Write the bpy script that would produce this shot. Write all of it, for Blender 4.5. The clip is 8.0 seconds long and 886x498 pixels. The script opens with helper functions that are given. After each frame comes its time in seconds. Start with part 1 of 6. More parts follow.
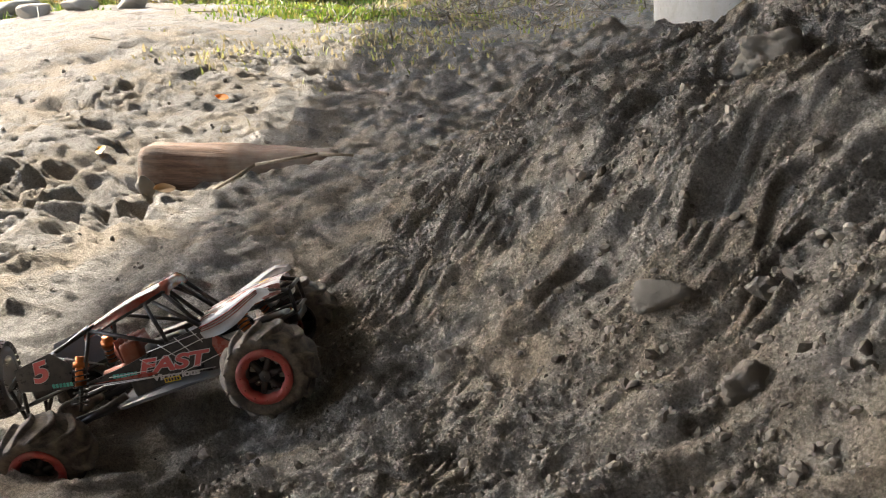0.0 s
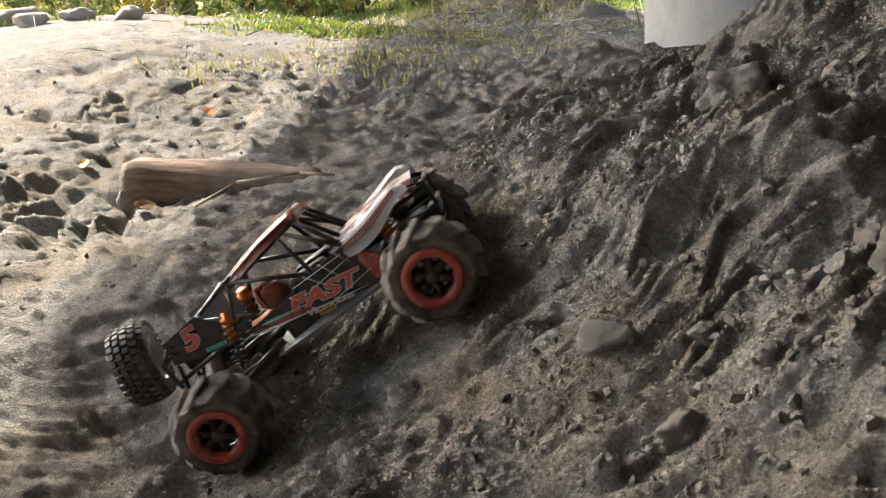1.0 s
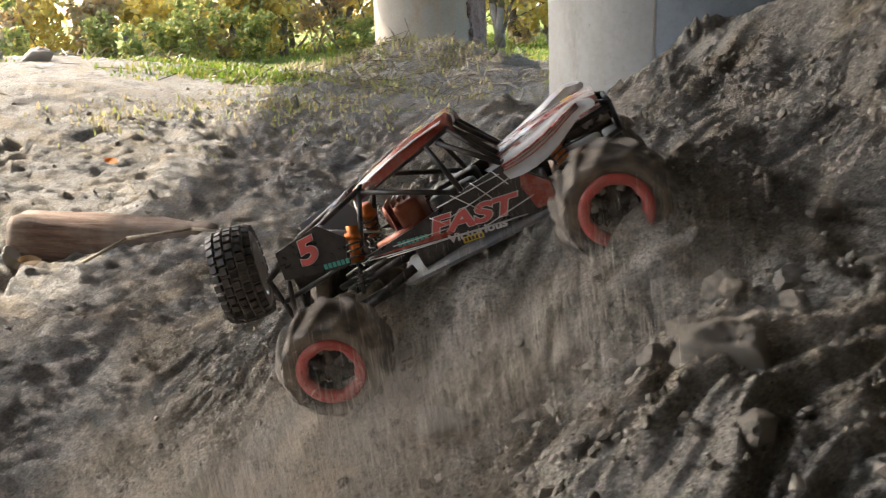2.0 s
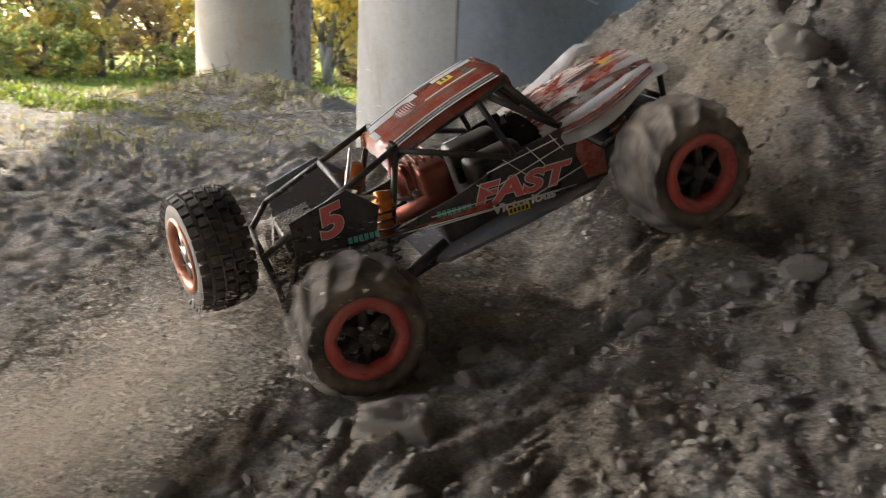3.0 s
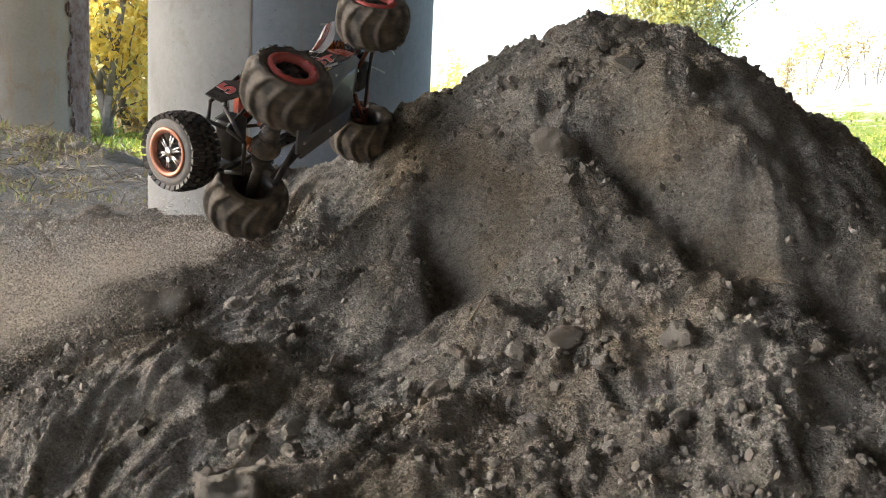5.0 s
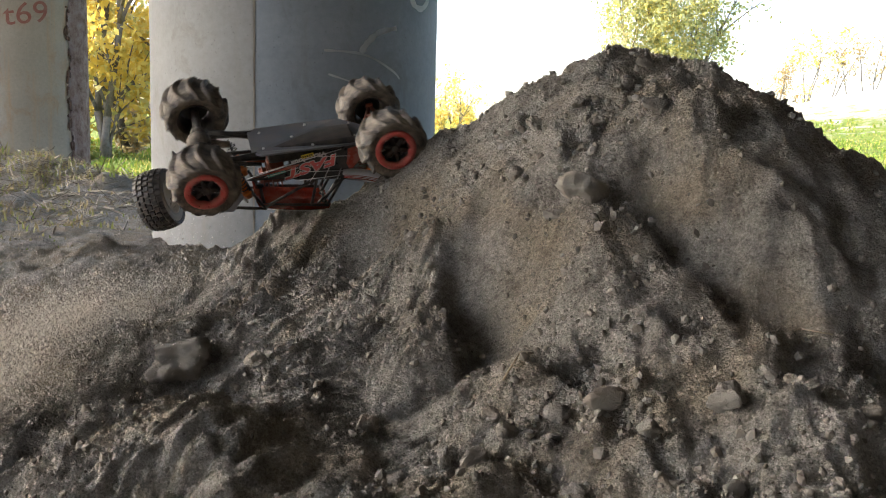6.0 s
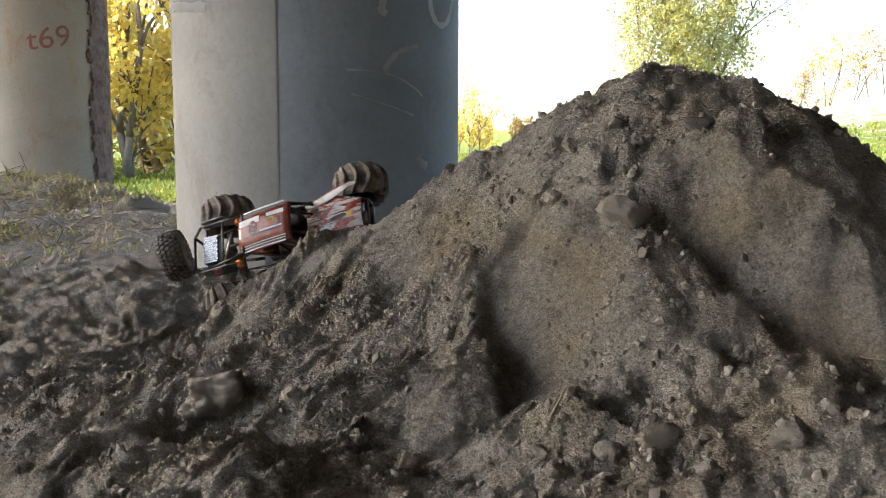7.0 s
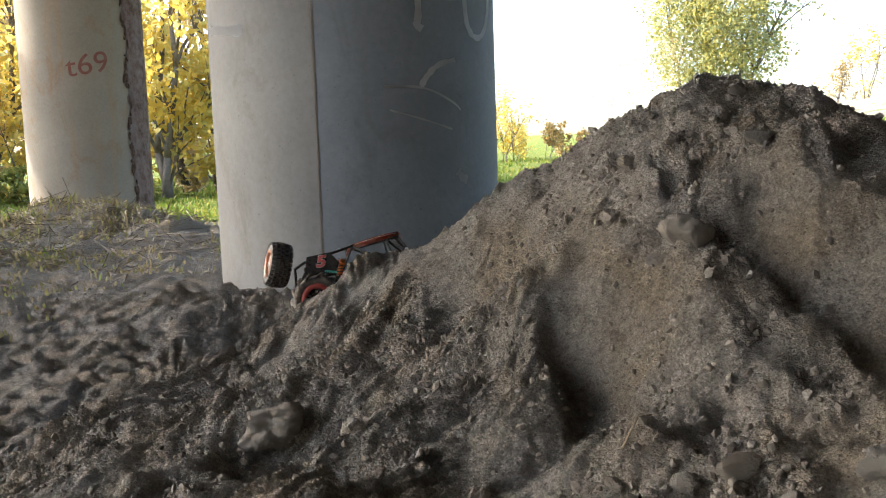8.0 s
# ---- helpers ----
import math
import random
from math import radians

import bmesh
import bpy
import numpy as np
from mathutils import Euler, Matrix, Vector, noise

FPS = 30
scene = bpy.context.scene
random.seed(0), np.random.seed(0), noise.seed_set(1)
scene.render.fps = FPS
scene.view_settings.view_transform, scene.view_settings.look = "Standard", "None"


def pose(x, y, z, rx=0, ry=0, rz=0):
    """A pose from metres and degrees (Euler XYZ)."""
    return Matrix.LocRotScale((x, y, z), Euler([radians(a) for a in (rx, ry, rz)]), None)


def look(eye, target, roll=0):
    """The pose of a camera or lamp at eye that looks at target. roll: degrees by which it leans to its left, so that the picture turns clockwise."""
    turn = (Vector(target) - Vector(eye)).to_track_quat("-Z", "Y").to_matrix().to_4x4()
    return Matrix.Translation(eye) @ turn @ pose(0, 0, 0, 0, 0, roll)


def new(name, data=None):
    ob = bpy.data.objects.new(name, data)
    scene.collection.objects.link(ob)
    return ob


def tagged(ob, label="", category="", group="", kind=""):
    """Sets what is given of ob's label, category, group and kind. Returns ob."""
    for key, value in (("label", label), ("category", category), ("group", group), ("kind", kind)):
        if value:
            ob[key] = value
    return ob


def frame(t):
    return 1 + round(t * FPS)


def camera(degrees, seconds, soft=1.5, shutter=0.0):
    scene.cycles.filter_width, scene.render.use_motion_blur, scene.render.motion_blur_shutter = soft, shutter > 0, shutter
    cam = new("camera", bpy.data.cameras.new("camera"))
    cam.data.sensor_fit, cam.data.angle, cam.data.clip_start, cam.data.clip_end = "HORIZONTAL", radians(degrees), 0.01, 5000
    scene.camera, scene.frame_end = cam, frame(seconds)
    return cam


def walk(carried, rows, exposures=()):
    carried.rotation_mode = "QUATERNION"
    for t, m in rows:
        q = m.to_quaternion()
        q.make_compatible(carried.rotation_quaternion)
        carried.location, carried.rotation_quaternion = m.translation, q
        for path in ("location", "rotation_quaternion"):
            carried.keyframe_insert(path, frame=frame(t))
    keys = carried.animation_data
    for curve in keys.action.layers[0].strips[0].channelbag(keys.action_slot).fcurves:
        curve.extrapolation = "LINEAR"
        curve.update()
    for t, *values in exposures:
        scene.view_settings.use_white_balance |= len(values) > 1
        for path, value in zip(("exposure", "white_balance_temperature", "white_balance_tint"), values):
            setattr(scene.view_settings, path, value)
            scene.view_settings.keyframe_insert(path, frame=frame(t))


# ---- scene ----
cam = camera(52.83, 8.0, soft=1.0, shutter=0.3)

# seconds, place, then heading, pitch and lean in degrees
PATH = [
    (0, -0.305, 0.070, 0.701, 28.38, -17.05, 4.80),
    (0.5, -0.274, 0.104, 0.717, 28.64, -16.89, 4.59),
    (1, -0.245, 0.123, 0.726, 28.59, -16.18, 3.73),
    (1.5, -0.191, 0.157, 0.748, 26.82, -15.19, 3.08),
    (1.7, -0.169, 0.174, 0.760, 25.78, -14.73, 2.82),
    (2.8, 0.019, 0.199, 0.854, 16.75, -11.75, -0.53),
    (3, 0.051, 0.184, 0.860, 13.75, -11.51, -2.00),
    (3.5, 0.122, 0.100, 0.892, 7.86, -9.98, -2.42),
    (4, 0.137, 0.036, 0.927, 4.13, -9.34, -2.71),
    (4.2, 0.134, 0.006, 0.932, 3.00, -9.12, -2.74),
    (5.3, 0.013, -0.018, 0.982, 0.01, -7.77, -2.33),
    (5.5, 0.000, 0.000, 1.000, -0.00, -7.68, -2.07),
    (6, -0.014, 0.054, 1.031, 0.19, -7.25, -1.46),
    (6.5, -0.027, 0.085, 1.046, 0.61, -6.93, -1.03),
    (7, -0.052, 0.108, 1.060, 1.36, -6.49, -0.19),
    (7.5, -0.077, 0.120, 1.072, 2.36, -6.02, 0.84),
    (8, -0.098, 0.141, 1.096, 3.45, -5.96, 2.01),
]
walk(cam, [(t, pose(x, y, z, 90 + pitch, lean, turn)) for t, x, y, z, turn, pitch, lean in PATH],
     exposures=[(0, 2.78), (1.7, 2.74), (3.0, 2.86), (4.2, 2.86), (5.5, 2.76), (6.5, 2.66), (8.0, 2.48)])

# ---- light ----
AZ, EL = -75.0, 38.0     # the sun's bearing from +y towards +x, and its height
SUN = Vector((math.sin(radians(AZ)) * math.cos(radians(EL)), math.cos(radians(AZ)) * math.cos(radians(EL)), math.sin(radians(EL))))
sun = new("sun", bpy.data.lights.new("sun", "SUN"))
sun.data.energy, sun.data.angle, sun.data.color = 2.45, radians(0.6), (1.0, 0.93, 0.82)
sun.matrix_world = look(SUN * 50, (0, 0, 0))
world = bpy.data.worlds.new("sky")
scene.world = world
world.use_nodes = True
sky = world.node_tree.nodes.new("ShaderNodeTexSky")
sky.sky_type, sky.sun_disc = "NISHITA", False
sky.sun_elevation, sky.sun_rotation = radians(EL), radians(AZ)
sky.air_density, sky.dust_density, sky.ozone_density = 1.0, 3.0, 1.0
back = world.node_tree.nodes["Background"]
back.inputs[1].default_value = 0.15
world.node_tree.links.new(sky.outputs[0], back.inputs[0])


# ---- materials ----
class Mat:
    """A node material with a few short-hands."""

    def __init__(self, name, rough=0.8, metal=0.0, spec=0.5):
        self.m = bpy.data.materials.new(name)
        self.m.use_nodes = True
        self.t = self.m.node_tree
        self.b = self.t.nodes["Principled BSDF"]
        self.b.inputs["Roughness"].default_value = rough
        self.b.inputs["Metallic"].default_value = metal
        self.b.inputs["Specular IOR Level"].default_value = spec
        self.c = self.t.nodes.new("ShaderNodeTexCoord").outputs["Object"]

    def link(self, a, b):
        self.t.links.new(a, b)

    def mapped(self, scale):
        n = self.t.nodes.new("ShaderNodeMapping")
        n.inputs["Scale"].default_value = scale
        self.link(self.c, n.inputs[0])
        return n.outputs[0]

    def noise(self, scale, detail=6, rough=0.6, vec=None, distort=0.0):
        n = self.t.nodes.new("ShaderNodeTexNoise")
        n.inputs["Scale"].default_value, n.inputs["Detail"].default_value = scale, detail
        n.inputs["Roughness"].default_value, n.inputs["Distortion"].default_value = rough, distort
        self.link(vec or self.c, n.inputs[0])
        return n.outputs[0]

    def cells(self, scale, vec=None, out="Distance"):
        n = self.t.nodes.new("ShaderNodeTexVoronoi")
        n.inputs["Scale"].default_value = scale
        self.link(vec or self.c, n.inputs[0])
        return n.outputs[out]

    def ramp(self, fac, stops):
        n = self.t.nodes.new("ShaderNodeValToRGB")
        e = n.color_ramp.elements
        for i, (p, col) in enumerate(stops):
            el = e[i] if i < 2 else e.new(p)
            el.position, el.color = p, (*col, 1) if len(col) == 3 else col
        self.link(fac, n.inputs[0])
        return n.outputs[0]

    def mix(self, fac, a, b, mode="MIX"):
        n = self.t.nodes.new("ShaderNodeMix")
        n.data_type, n.blend_type = "RGBA", mode
        for sock, val in ((n.inputs[0], fac), (n.inputs[6], a), (n.inputs[7], b)):
            if isinstance(val, (int, float)):
                sock.default_value = val
            elif isinstance(val, tuple):
                sock.default_value = (*val, 1)
            else:
                self.link(val, sock)
        return n.outputs[2]

    def maths(self, op, a, b=0.0):
        n = self.t.nodes.new("ShaderNodeMath")
        n.operation = op
        for sock, val in zip(n.inputs, (a, b)):
            if isinstance(val, (int, float)):
                sock.default_value = val
            else:
                self.link(val, sock)
        return n.outputs[0]

    def random(self, island=False):
        if island:
            return self.t.nodes.new("ShaderNodeNewGeometry").outputs["Random Per Island"]
        return self.t.nodes.new("ShaderNodeObjectInfo").outputs["Random"]

    def colour(self, c):
        if isinstance(c, tuple):
            self.b.inputs["Base Color"].default_value = (*c, 1)
        else:
            self.link(c, self.b.inputs["Base Color"])
        return self

    def roughness(self, c):
        self.link(c, self.b.inputs["Roughness"])
        return self

    def bump(self, height, dist=0.01, strength=1.0):
        n = self.t.nodes.new("ShaderNodeBump")
        n.inputs["Distance"].default_value, n.inputs["Strength"].default_value = dist, strength
        self.link(height, n.inputs["Height"])
        self.link(n.outputs[0], self.b.inputs["Normal"])
        return self


def earth(k, dark=1.0):
    """Base colour of the dry earth: grey-brown dust over darker damp soil, speckled with grit."""
    big, mid, fine = k.noise(1.3, 5), k.noise(7, 8, 0.68, distort=0.6), k.noise(55, 8, 0.75)
    col = k.ramp(big, [(0.34, (0.402, 0.372, 0.330)), (0.66, (0.545, 0.509, 0.456))])
    col = k.mix(k.ramp(mid, [(0.36, (1, 1, 1)), (0.5, (0, 0, 0))]), col, (0.275, 0.251, 0.222))
    col = k.mix(k.ramp(k.noise(3.1, 6, 0.6), [(0.46, (0, 0, 0)), (0.62, (0.85, 0.85, 0.85))]), col, (0.47, 0.395, 0.30))
    grit = k.ramp(k.cells(330, out="Color"), [(0.1, (0.5, 0.5, 0.5)), (0.9, (1.25, 1.25, 1.25))])
    col = k.mix(0.55, col, grit, "MULTIPLY")
    col = k.mix(0.6, col, k.ramp(k.noise(190, 5, 0.8), [(0.34, (0.45, 0.45, 0.45)), (0.62, (1.3, 1.3, 1.3))]), "MULTIPLY")
    return k.mix(0.8, col, k.ramp(fine, [(0.3, (0.34, 0.34, 0.34)), (0.48, (0.9, 0.9, 0.9)), (0.7, (1.3, 1.3, 1.3))]), "MULTIPLY")


def soil_material():
    """Dry grey-brown earth, with grass cover where the ground lies far out."""
    k = Mat("dry_earth", 0.95, 0, 0.12)
    base = earth(k)
    attr = k.t.nodes.new("ShaderNodeAttribute")
    attr.attribute_name = "cover"
    grass = k.ramp(k.noise(1.6, 9, 0.75), [(0.28, (0.24, 0.20, 0.075)), (0.45, (0.17, 0.20, 0.04)), (0.62, (0.115, 0.175, 0.03)), (0.75, (0.07, 0.12, 0.022))])
    edge = k.maths("ADD", attr.outputs["Fac"], k.maths("MULTIPLY", k.maths("SUBTRACT", k.noise(1.1, 8, 0.7), 0.5), 1.3))
    k.colour(k.mix(k.ramp(edge, [(0.42, (0, 0, 0)), (0.6, (1, 1, 1))]), base, grass))
    hgt = k.maths("ADD", k.maths("MULTIPLY", k.noise(48, 10, 0.8), 2.0), k.maths("MULTIPLY", k.cells(150), -0.9))
    hgt = k.maths("ADD", hgt, k.maths("ADD", k.maths("MULTIPLY", k.cells(340), -0.5), k.maths("MULTIPLY", k.noise(130, 6, 0.8), 1.5)))
    return k.bump(hgt, 0.026, 1.0).m


# ---- helpers for building ----
def part(name, bm, material, parent=None, label="", smooth=True):
    """Links a bmesh as one mesh object under a thing or a part."""
    me = bpy.data.meshes.new(name)
    if smooth:
        for f in bm.faces:
            f.smooth = True
    bm.to_mesh(me)
    bm.free()
    for m in material if isinstance(material, (list, tuple)) else [material]:
        me.materials.append(m)
    ob = new(name, me)
    ob.parent = parent
    return tagged(ob, label)


def empty(name, label, category, group="", kind=""):
    ob = new(name)
    ob.empty_display_size = 0.05
    return tagged(ob, label, category, group, kind)


_rng = np.random.RandomState(7)
_perm = np.concatenate([_rng.permutation(1024)] * 3)
_grad = _rng.uniform(0, 2 * np.pi, 1024)


def perlin(x, y):
    """Gradient noise on arrays, about -0.7 to 0.7."""
    xi, yi = np.floor(x).astype(np.int64), np.floor(y).astype(np.int64)
    xf, yf = x - xi, y - yi
    u, v = xf**3 * (xf * (xf * 6 - 15) + 10), yf**3 * (yf * (yf * 6 - 15) + 10)

    def corner(i, j):
        a = _grad[_perm[_perm[(xi + i) & 1023] + ((yi + j) & 1023)]]
        return np.cos(a) * (xf - i) + np.sin(a) * (yf - j)

    a = corner(0, 0) * (1 - u) + corner(1, 0) * u
    b = corner(0, 1) * (1 - u) + corner(1, 1) * u
    return a * (1 - v) + b * v


def fbm(x, y, n=4, gain=0.5):
    s, amp = 0, 1.0
    for i in range(n):
        s = s + amp * perlin(x * 2**i + 17.3 * i, y * 2**i - 9.1 * i)
        amp *= gain
    return s


# ---- the ground ----
PEAK = (0.471, 2.465)
# heaps (+) and hollows (-) on the mound: x, y, height, breadth
HEAPS = [
    (-0.261, 1.205, 0.127, 0.166),
    (-0.004, 1.719, -0.133, 0.226),
    (-0.205, 2.041, -0.178, 0.236),
    (0.546, 1.743, -0.125, 0.140),
    (-0.633, 1.730, 0.032, 0.254),
    (-0.626, 2.443, -0.164, 0.300),
    (0.727, 1.146, 0.080, 0.292),
    (-0.015, 0.523, 0.060, 0.365),
    (-1.752, 1.360, -0.132, 0.432),
    (-0.561, 3.058, 0.112, 0.184),
    (0.728, 2.084, 0.074, 0.190),
    (1.242, 2.167, -0.046, 0.292),
    (-1.192, 2.880, 0.085, 0.315),
]
# smaller swells and dents of the mound's crest and flanks
DENTS = [
    (-0.60, 2.60, -0.034, 0.32),
    (0.80, 2.30, -0.035, 0.32),
    (0.10, 1.10, 0.106, 0.13),
    (-0.60, 2.00, -0.138, 0.13),
    (-0.70, 2.30, 0.074, 0.13),
    (-0.20, 2.40, -0.183, 0.13),
    (-0.50, 1.20, -0.043, 0.09),
    (-0.50, 1.60, 0.069, 0.13),
    (0.30, 1.70, -0.045, 0.13),
    (-0.90, 2.80, -0.129, 0.20),
    (-0.10, 2.70, 0.045, 0.09),
    (-1.00, 1.60, -0.053, 0.20),
    (0.50, 2.00, 0.038, 0.13),
    (0.80, 1.60, -0.112, 0.13),
    (-0.30, 1.10, 0.042, 0.09),
    (-0.30, 1.30, -0.069, 0.09),
    (0.30, 1.40, -0.038, 0.09),
    (0.50, 1.40, 0.049, 0.09),
    (0.00, 2.40, -0.046, 0.09),
    (-0.20, 2.20, 0.044, 0.13),
    (0.20, 1.90, -0.072, 0.09),
    (0.10, 1.70, 0.065, 0.09),
    (0.60, 1.70, 0.044, 0.09),
    (-0.80, 3.20, 0.034, 0.09),
]
BANKS = [(-3.1, 2.6, -0.10, 0.5), (-8.2, 7.2, 0.62, 2.2), (-5.9, 4.6, 0.22, 1.1), (-4.1, 2.9, 0.10, 0.4), (-4.6, 4.4, 0.08, 0.5), (-12.5, 9.0, 0.55, 2.6), (-6.4, 12.6, 0.42, 0.75), (-5.3, 11.9, 0.22, 0.7), (-4.2, 10.8, 0.12, 0.6), (0.03, 1.80, -0.07, 0.07), (0.09, 1.96, -0.05, 0.06), (0.53, 1.70, -0.04, 0.045), (0.56, 1.80, 0.07, 0.12), (0.20, 2.02, -0.06, 0.035), (0.24, 1.90, -0.05, 0.035), (-0.09, 1.86, 0.035, 0.06), (0.16, 1.83, 0.03, 0.05), (0.30, 1.75, 0.025, 0.09), (-1.8, 5.5, 0.22, 0.6), (-1.42, 1.2, -0.09, 0.24), (-2.05, 1.22, -0.13, 0.30), (26, 46, 3.2, 8.0)]


def ground_height(x, y):
    """The height of the earth at x, y, without its fine relief."""
    far = np.hypot(x, y - 2)
    g = 0.010 + 0.031 * np.clip(x, -8, 8) + 0.022 * np.clip(y, -8, 12)
    g = g + 0.045 * np.maximum(0, far - 18) ** 1.0 * (far < 1e9) * 0.45
    ca, sa = math.cos(-0.267), math.sin(-0.267)
    u, w = (x - PEAK[0]) * ca + (y - PEAK[1]) * sa, -(x - PEAK[0]) * sa + (y - PEAK[1]) * ca
    m = 1.350 - 0.568 * np.sqrt(u * u + (w * 1.322) ** 2 + 0.027)
    z = 0.5 * (g + m + np.sqrt((g - m) ** 2 + 0.0144))
    for a, b, up, wide in HEAPS + DENTS + BANKS:
        z = z + up * np.exp(-((x - a) ** 2 + (y - b) ** 2) / (2 * wide * wide))
    return z


# gullies (-) and ribs (+) of the mound: from x, y to x, y, height, breadth
GULLIES = [
    (0.40, 1.96, 0.60, 1.73, -0.100, 0.045), (0.33, 1.88, 0.52, 1.68, 0.045, 0.045), (0.52, 1.98, 0.68, 1.80, 0.050, 0.060),
    (0.03, 2.02, 0.10, 1.82, -0.045, 0.045), (0.20, 2.08, 0.26, 1.86, 0.040, 0.050), (-0.06, 2.10, -0.02, 1.90, 0.040, 0.045),
    (-0.64, 1.76, -0.40, 1.82, -0.060, 0.045), (-0.72, 1.86, -0.30, 1.98, 0.035, 0.050),
    (-0.49, 1.50, -0.58, 1.45, -0.060, 0.026), (-0.58, 1.45, -0.74, 1.41, -0.050, 0.026), (-0.46, 1.52, -0.66, 1.50, 0.030, 0.040),
    (-0.30, 2.20, -0.62, 1.98, -0.040, 0.050), (-0.62, 2.40, -1.00, 2.10, -0.050, 0.055),
]


def gullies(x, y):
    z = 0
    for ax, ay, bx, by, up, wide in GULLIES:
        dx, dy = bx - ax, by - ay
        t = np.clip(((x - ax) * dx + (y - ay) * dy) / (dx * dx + dy * dy), 0, 1)
        z = z + up * np.exp(-((x - ax - t * dx) ** 2 + (y - ay - t * dy) ** 2) / (2 * wide * wide))
    return z


def smoothstep(a, b, x):
    t = np.clip((x - a) / (b - a), 0, 1)
    return t * t * (3 - 2 * t)


def clods(x, y, cell, seed):
    """Rounded lumps of many sizes, one to a cell, from 0 to 1."""
    i, j = np.floor(x / cell).astype(np.int64), np.floor(y / cell).astype(np.int64)
    top = np.zeros(np.shape(x))
    for a in (-1, 0, 1):
        for b in (-1, 0, 1):
            h = _perm[_perm[(i + a + 37 * seed) & 1023] + ((j + b) & 1023)]
            px, py, r = (i + a + _grad[h] / 6.2832) * cell, (j + b + _grad[_perm[h]] / 6.2832) * cell, (0.16 + 0.5 * (_grad[(_perm[h] + 1) & 1023] / 6.2832) ** 2) * cell
            d = ((x - px) ** 2 + (y - py) ** 2) / (r * r)
            top = np.maximum(top, np.sqrt(np.maximum(0, 1 - d)) * r / (0.66 * cell))
    return top


def relief(x, y):
    """Broken ridges that run down the mound's flank, ledges, clods and crumbs."""
    r = np.hypot(x - PEAK[0], y - PEAK[1])
    on = 1 - smoothstep(1.7, 2.5, r)
    flank = smoothstep(0.35, -0.25, x) * smoothstep(0.3, 0.8, r) * (1 - smoothstep(2.4, 3.2, r))
    warp = fbm(x * 2.2 + 11, y * 2.2, 3)
    # along and across the run of the ridges
    al, ac = 0.86 * x + 0.50 * y, -0.50 * x + 0.86 * y
    ac = ac + 0.10 * warp
    z = 0
    for f, amp, o in ((5.5, 0.034, 0), (11.5, 0.040, 31), (25.0, 0.034, 7), (52.0, 0.018, 19)):
        ph = ac * f + 1.5 * perlin(al * f * 0.22 + o, ac * f * 0.3) + 0.6 * perlin(al * f * 0.6, ac * f * 0.7 + o)
        q = ph - np.floor(ph)
        comb = np.where(q < 0.24, q / 0.24, (1 - q) / 0.76) - 0.45
        z = z + flank * amp * comb * np.clip(0.45 + 1.5 * perlin(al * f * 0.30 + 9 + o, ac * f * 0.34), 0.06, 1.1)
    # clods at four sizes, in drifts
    for cell, amp, o in ((0.085, 0.013, 1), (0.040, 0.012, 2), (0.021, 0.0085, 5), (0.0125, 0.005, 9)):
        drift = np.clip(0.45 + 1.7 * perlin(x * (2.2 + o * 0.35) + 40 + o, y * (2.2 + o * 0.35)), 0.30, 1)
        z = z + amp * clods(x, y, cell, o) * drift * on * (1 - 0.3 * flank)
    # ledges and gullies of the crumbling face
    face = on * (1 - 0.45 * flank)
    led = perlin(x * 5.5 + 0.5 * warp, y * 5.5 + 60)
    z = z + face * (0.016 * np.tanh(led * 6) + 0.034 * (0.35 - np.abs(perlin(x * 3.2 + 0.3 * warp, y * 2.2 + 8)) * 1.6))
    led = perlin(x * 13 + 0.8 * warp + 4, y * 13)
    z = z + face * 0.009 * np.tanh(led * 7)
    z = z + 0.012 * warp * smoothstep(0.1, 0.7, r)
    # lumps at falling sizes
    amp, f = 0.013, 9.0
    for i in range(6):
        n = perlin(x * f + 13 * i, y * f - 7 * i)
        z = z + amp * (np.abs(n) * 2 - 0.5 if i % 2 else n * 1.3) * (1 - 0.4 * flank)
        amp, f = amp * 0.70, f * 1.85
    lump = np.maximum(0, perlin(x * 21 + 5, y * 21) - 0.12) ** 1.3
    z = z + 0.06 * lump * (1 - 0.6 * flank) * np.clip(perlin(x * 2.6, y * 2.6 + 30) * 2.5 + 0.5, 0, 1)
    # trodden, broken earth in the sun
    rough = smoothstep(3.4, 2.0, np.hypot((x + 4.3) * 0.8, y - 4.2))
    ph = y * 4.2 + x * 1.7 + 2.4 * perlin(x * 1.9 + 3, y * 1.9) + 0.8 * perlin(x * 5, y * 5 + 9)
    q = ph - np.floor(ph)
    scarp = (np.where(q < 0.16, q / 0.16, (1 - q) / 0.84) - 0.4) * np.clip(0.25 + 1.5 * perlin(x * 1.4 + 50, y * 1.4), 0, 1)
    z = z + rough * (0.085 * scarp + 0.06 * fbm(x * 2.6, y * 2.6 + 70, 3) + 0.02 * (np.maximum(0, perlin(x * 4.5 + 0.8 * warp, y * 4.5)) - 0.12) + 0.035 * (0.3 - np.abs(perlin(x * 6 + warp, y * 9)) * 1.5) + 0.013 * fbm(x * 10, y * 10 + 3, 3))
    z = z + rough * (0.008 * clods(x, y, 0.15, 3) + 0.012 * clods(x, y, 0.07, 4))
    # wheel tracks and churned earth between the mound and the pillars
    tracks = np.exp(-(((x + 2.3) / 1.7) ** 2 + ((y - 5.3) / 1.9) ** 2))
    run = -0.45 * x + 0.89 * y + 0.12 * perlin(x * 1.3, y * 1.3 + 5)
    ph = run * 3.1 + 0.7 * perlin(x * 1.1 + 9, y * 1.1)
    q = np.abs(ph - np.floor(ph) - 0.5) * 2
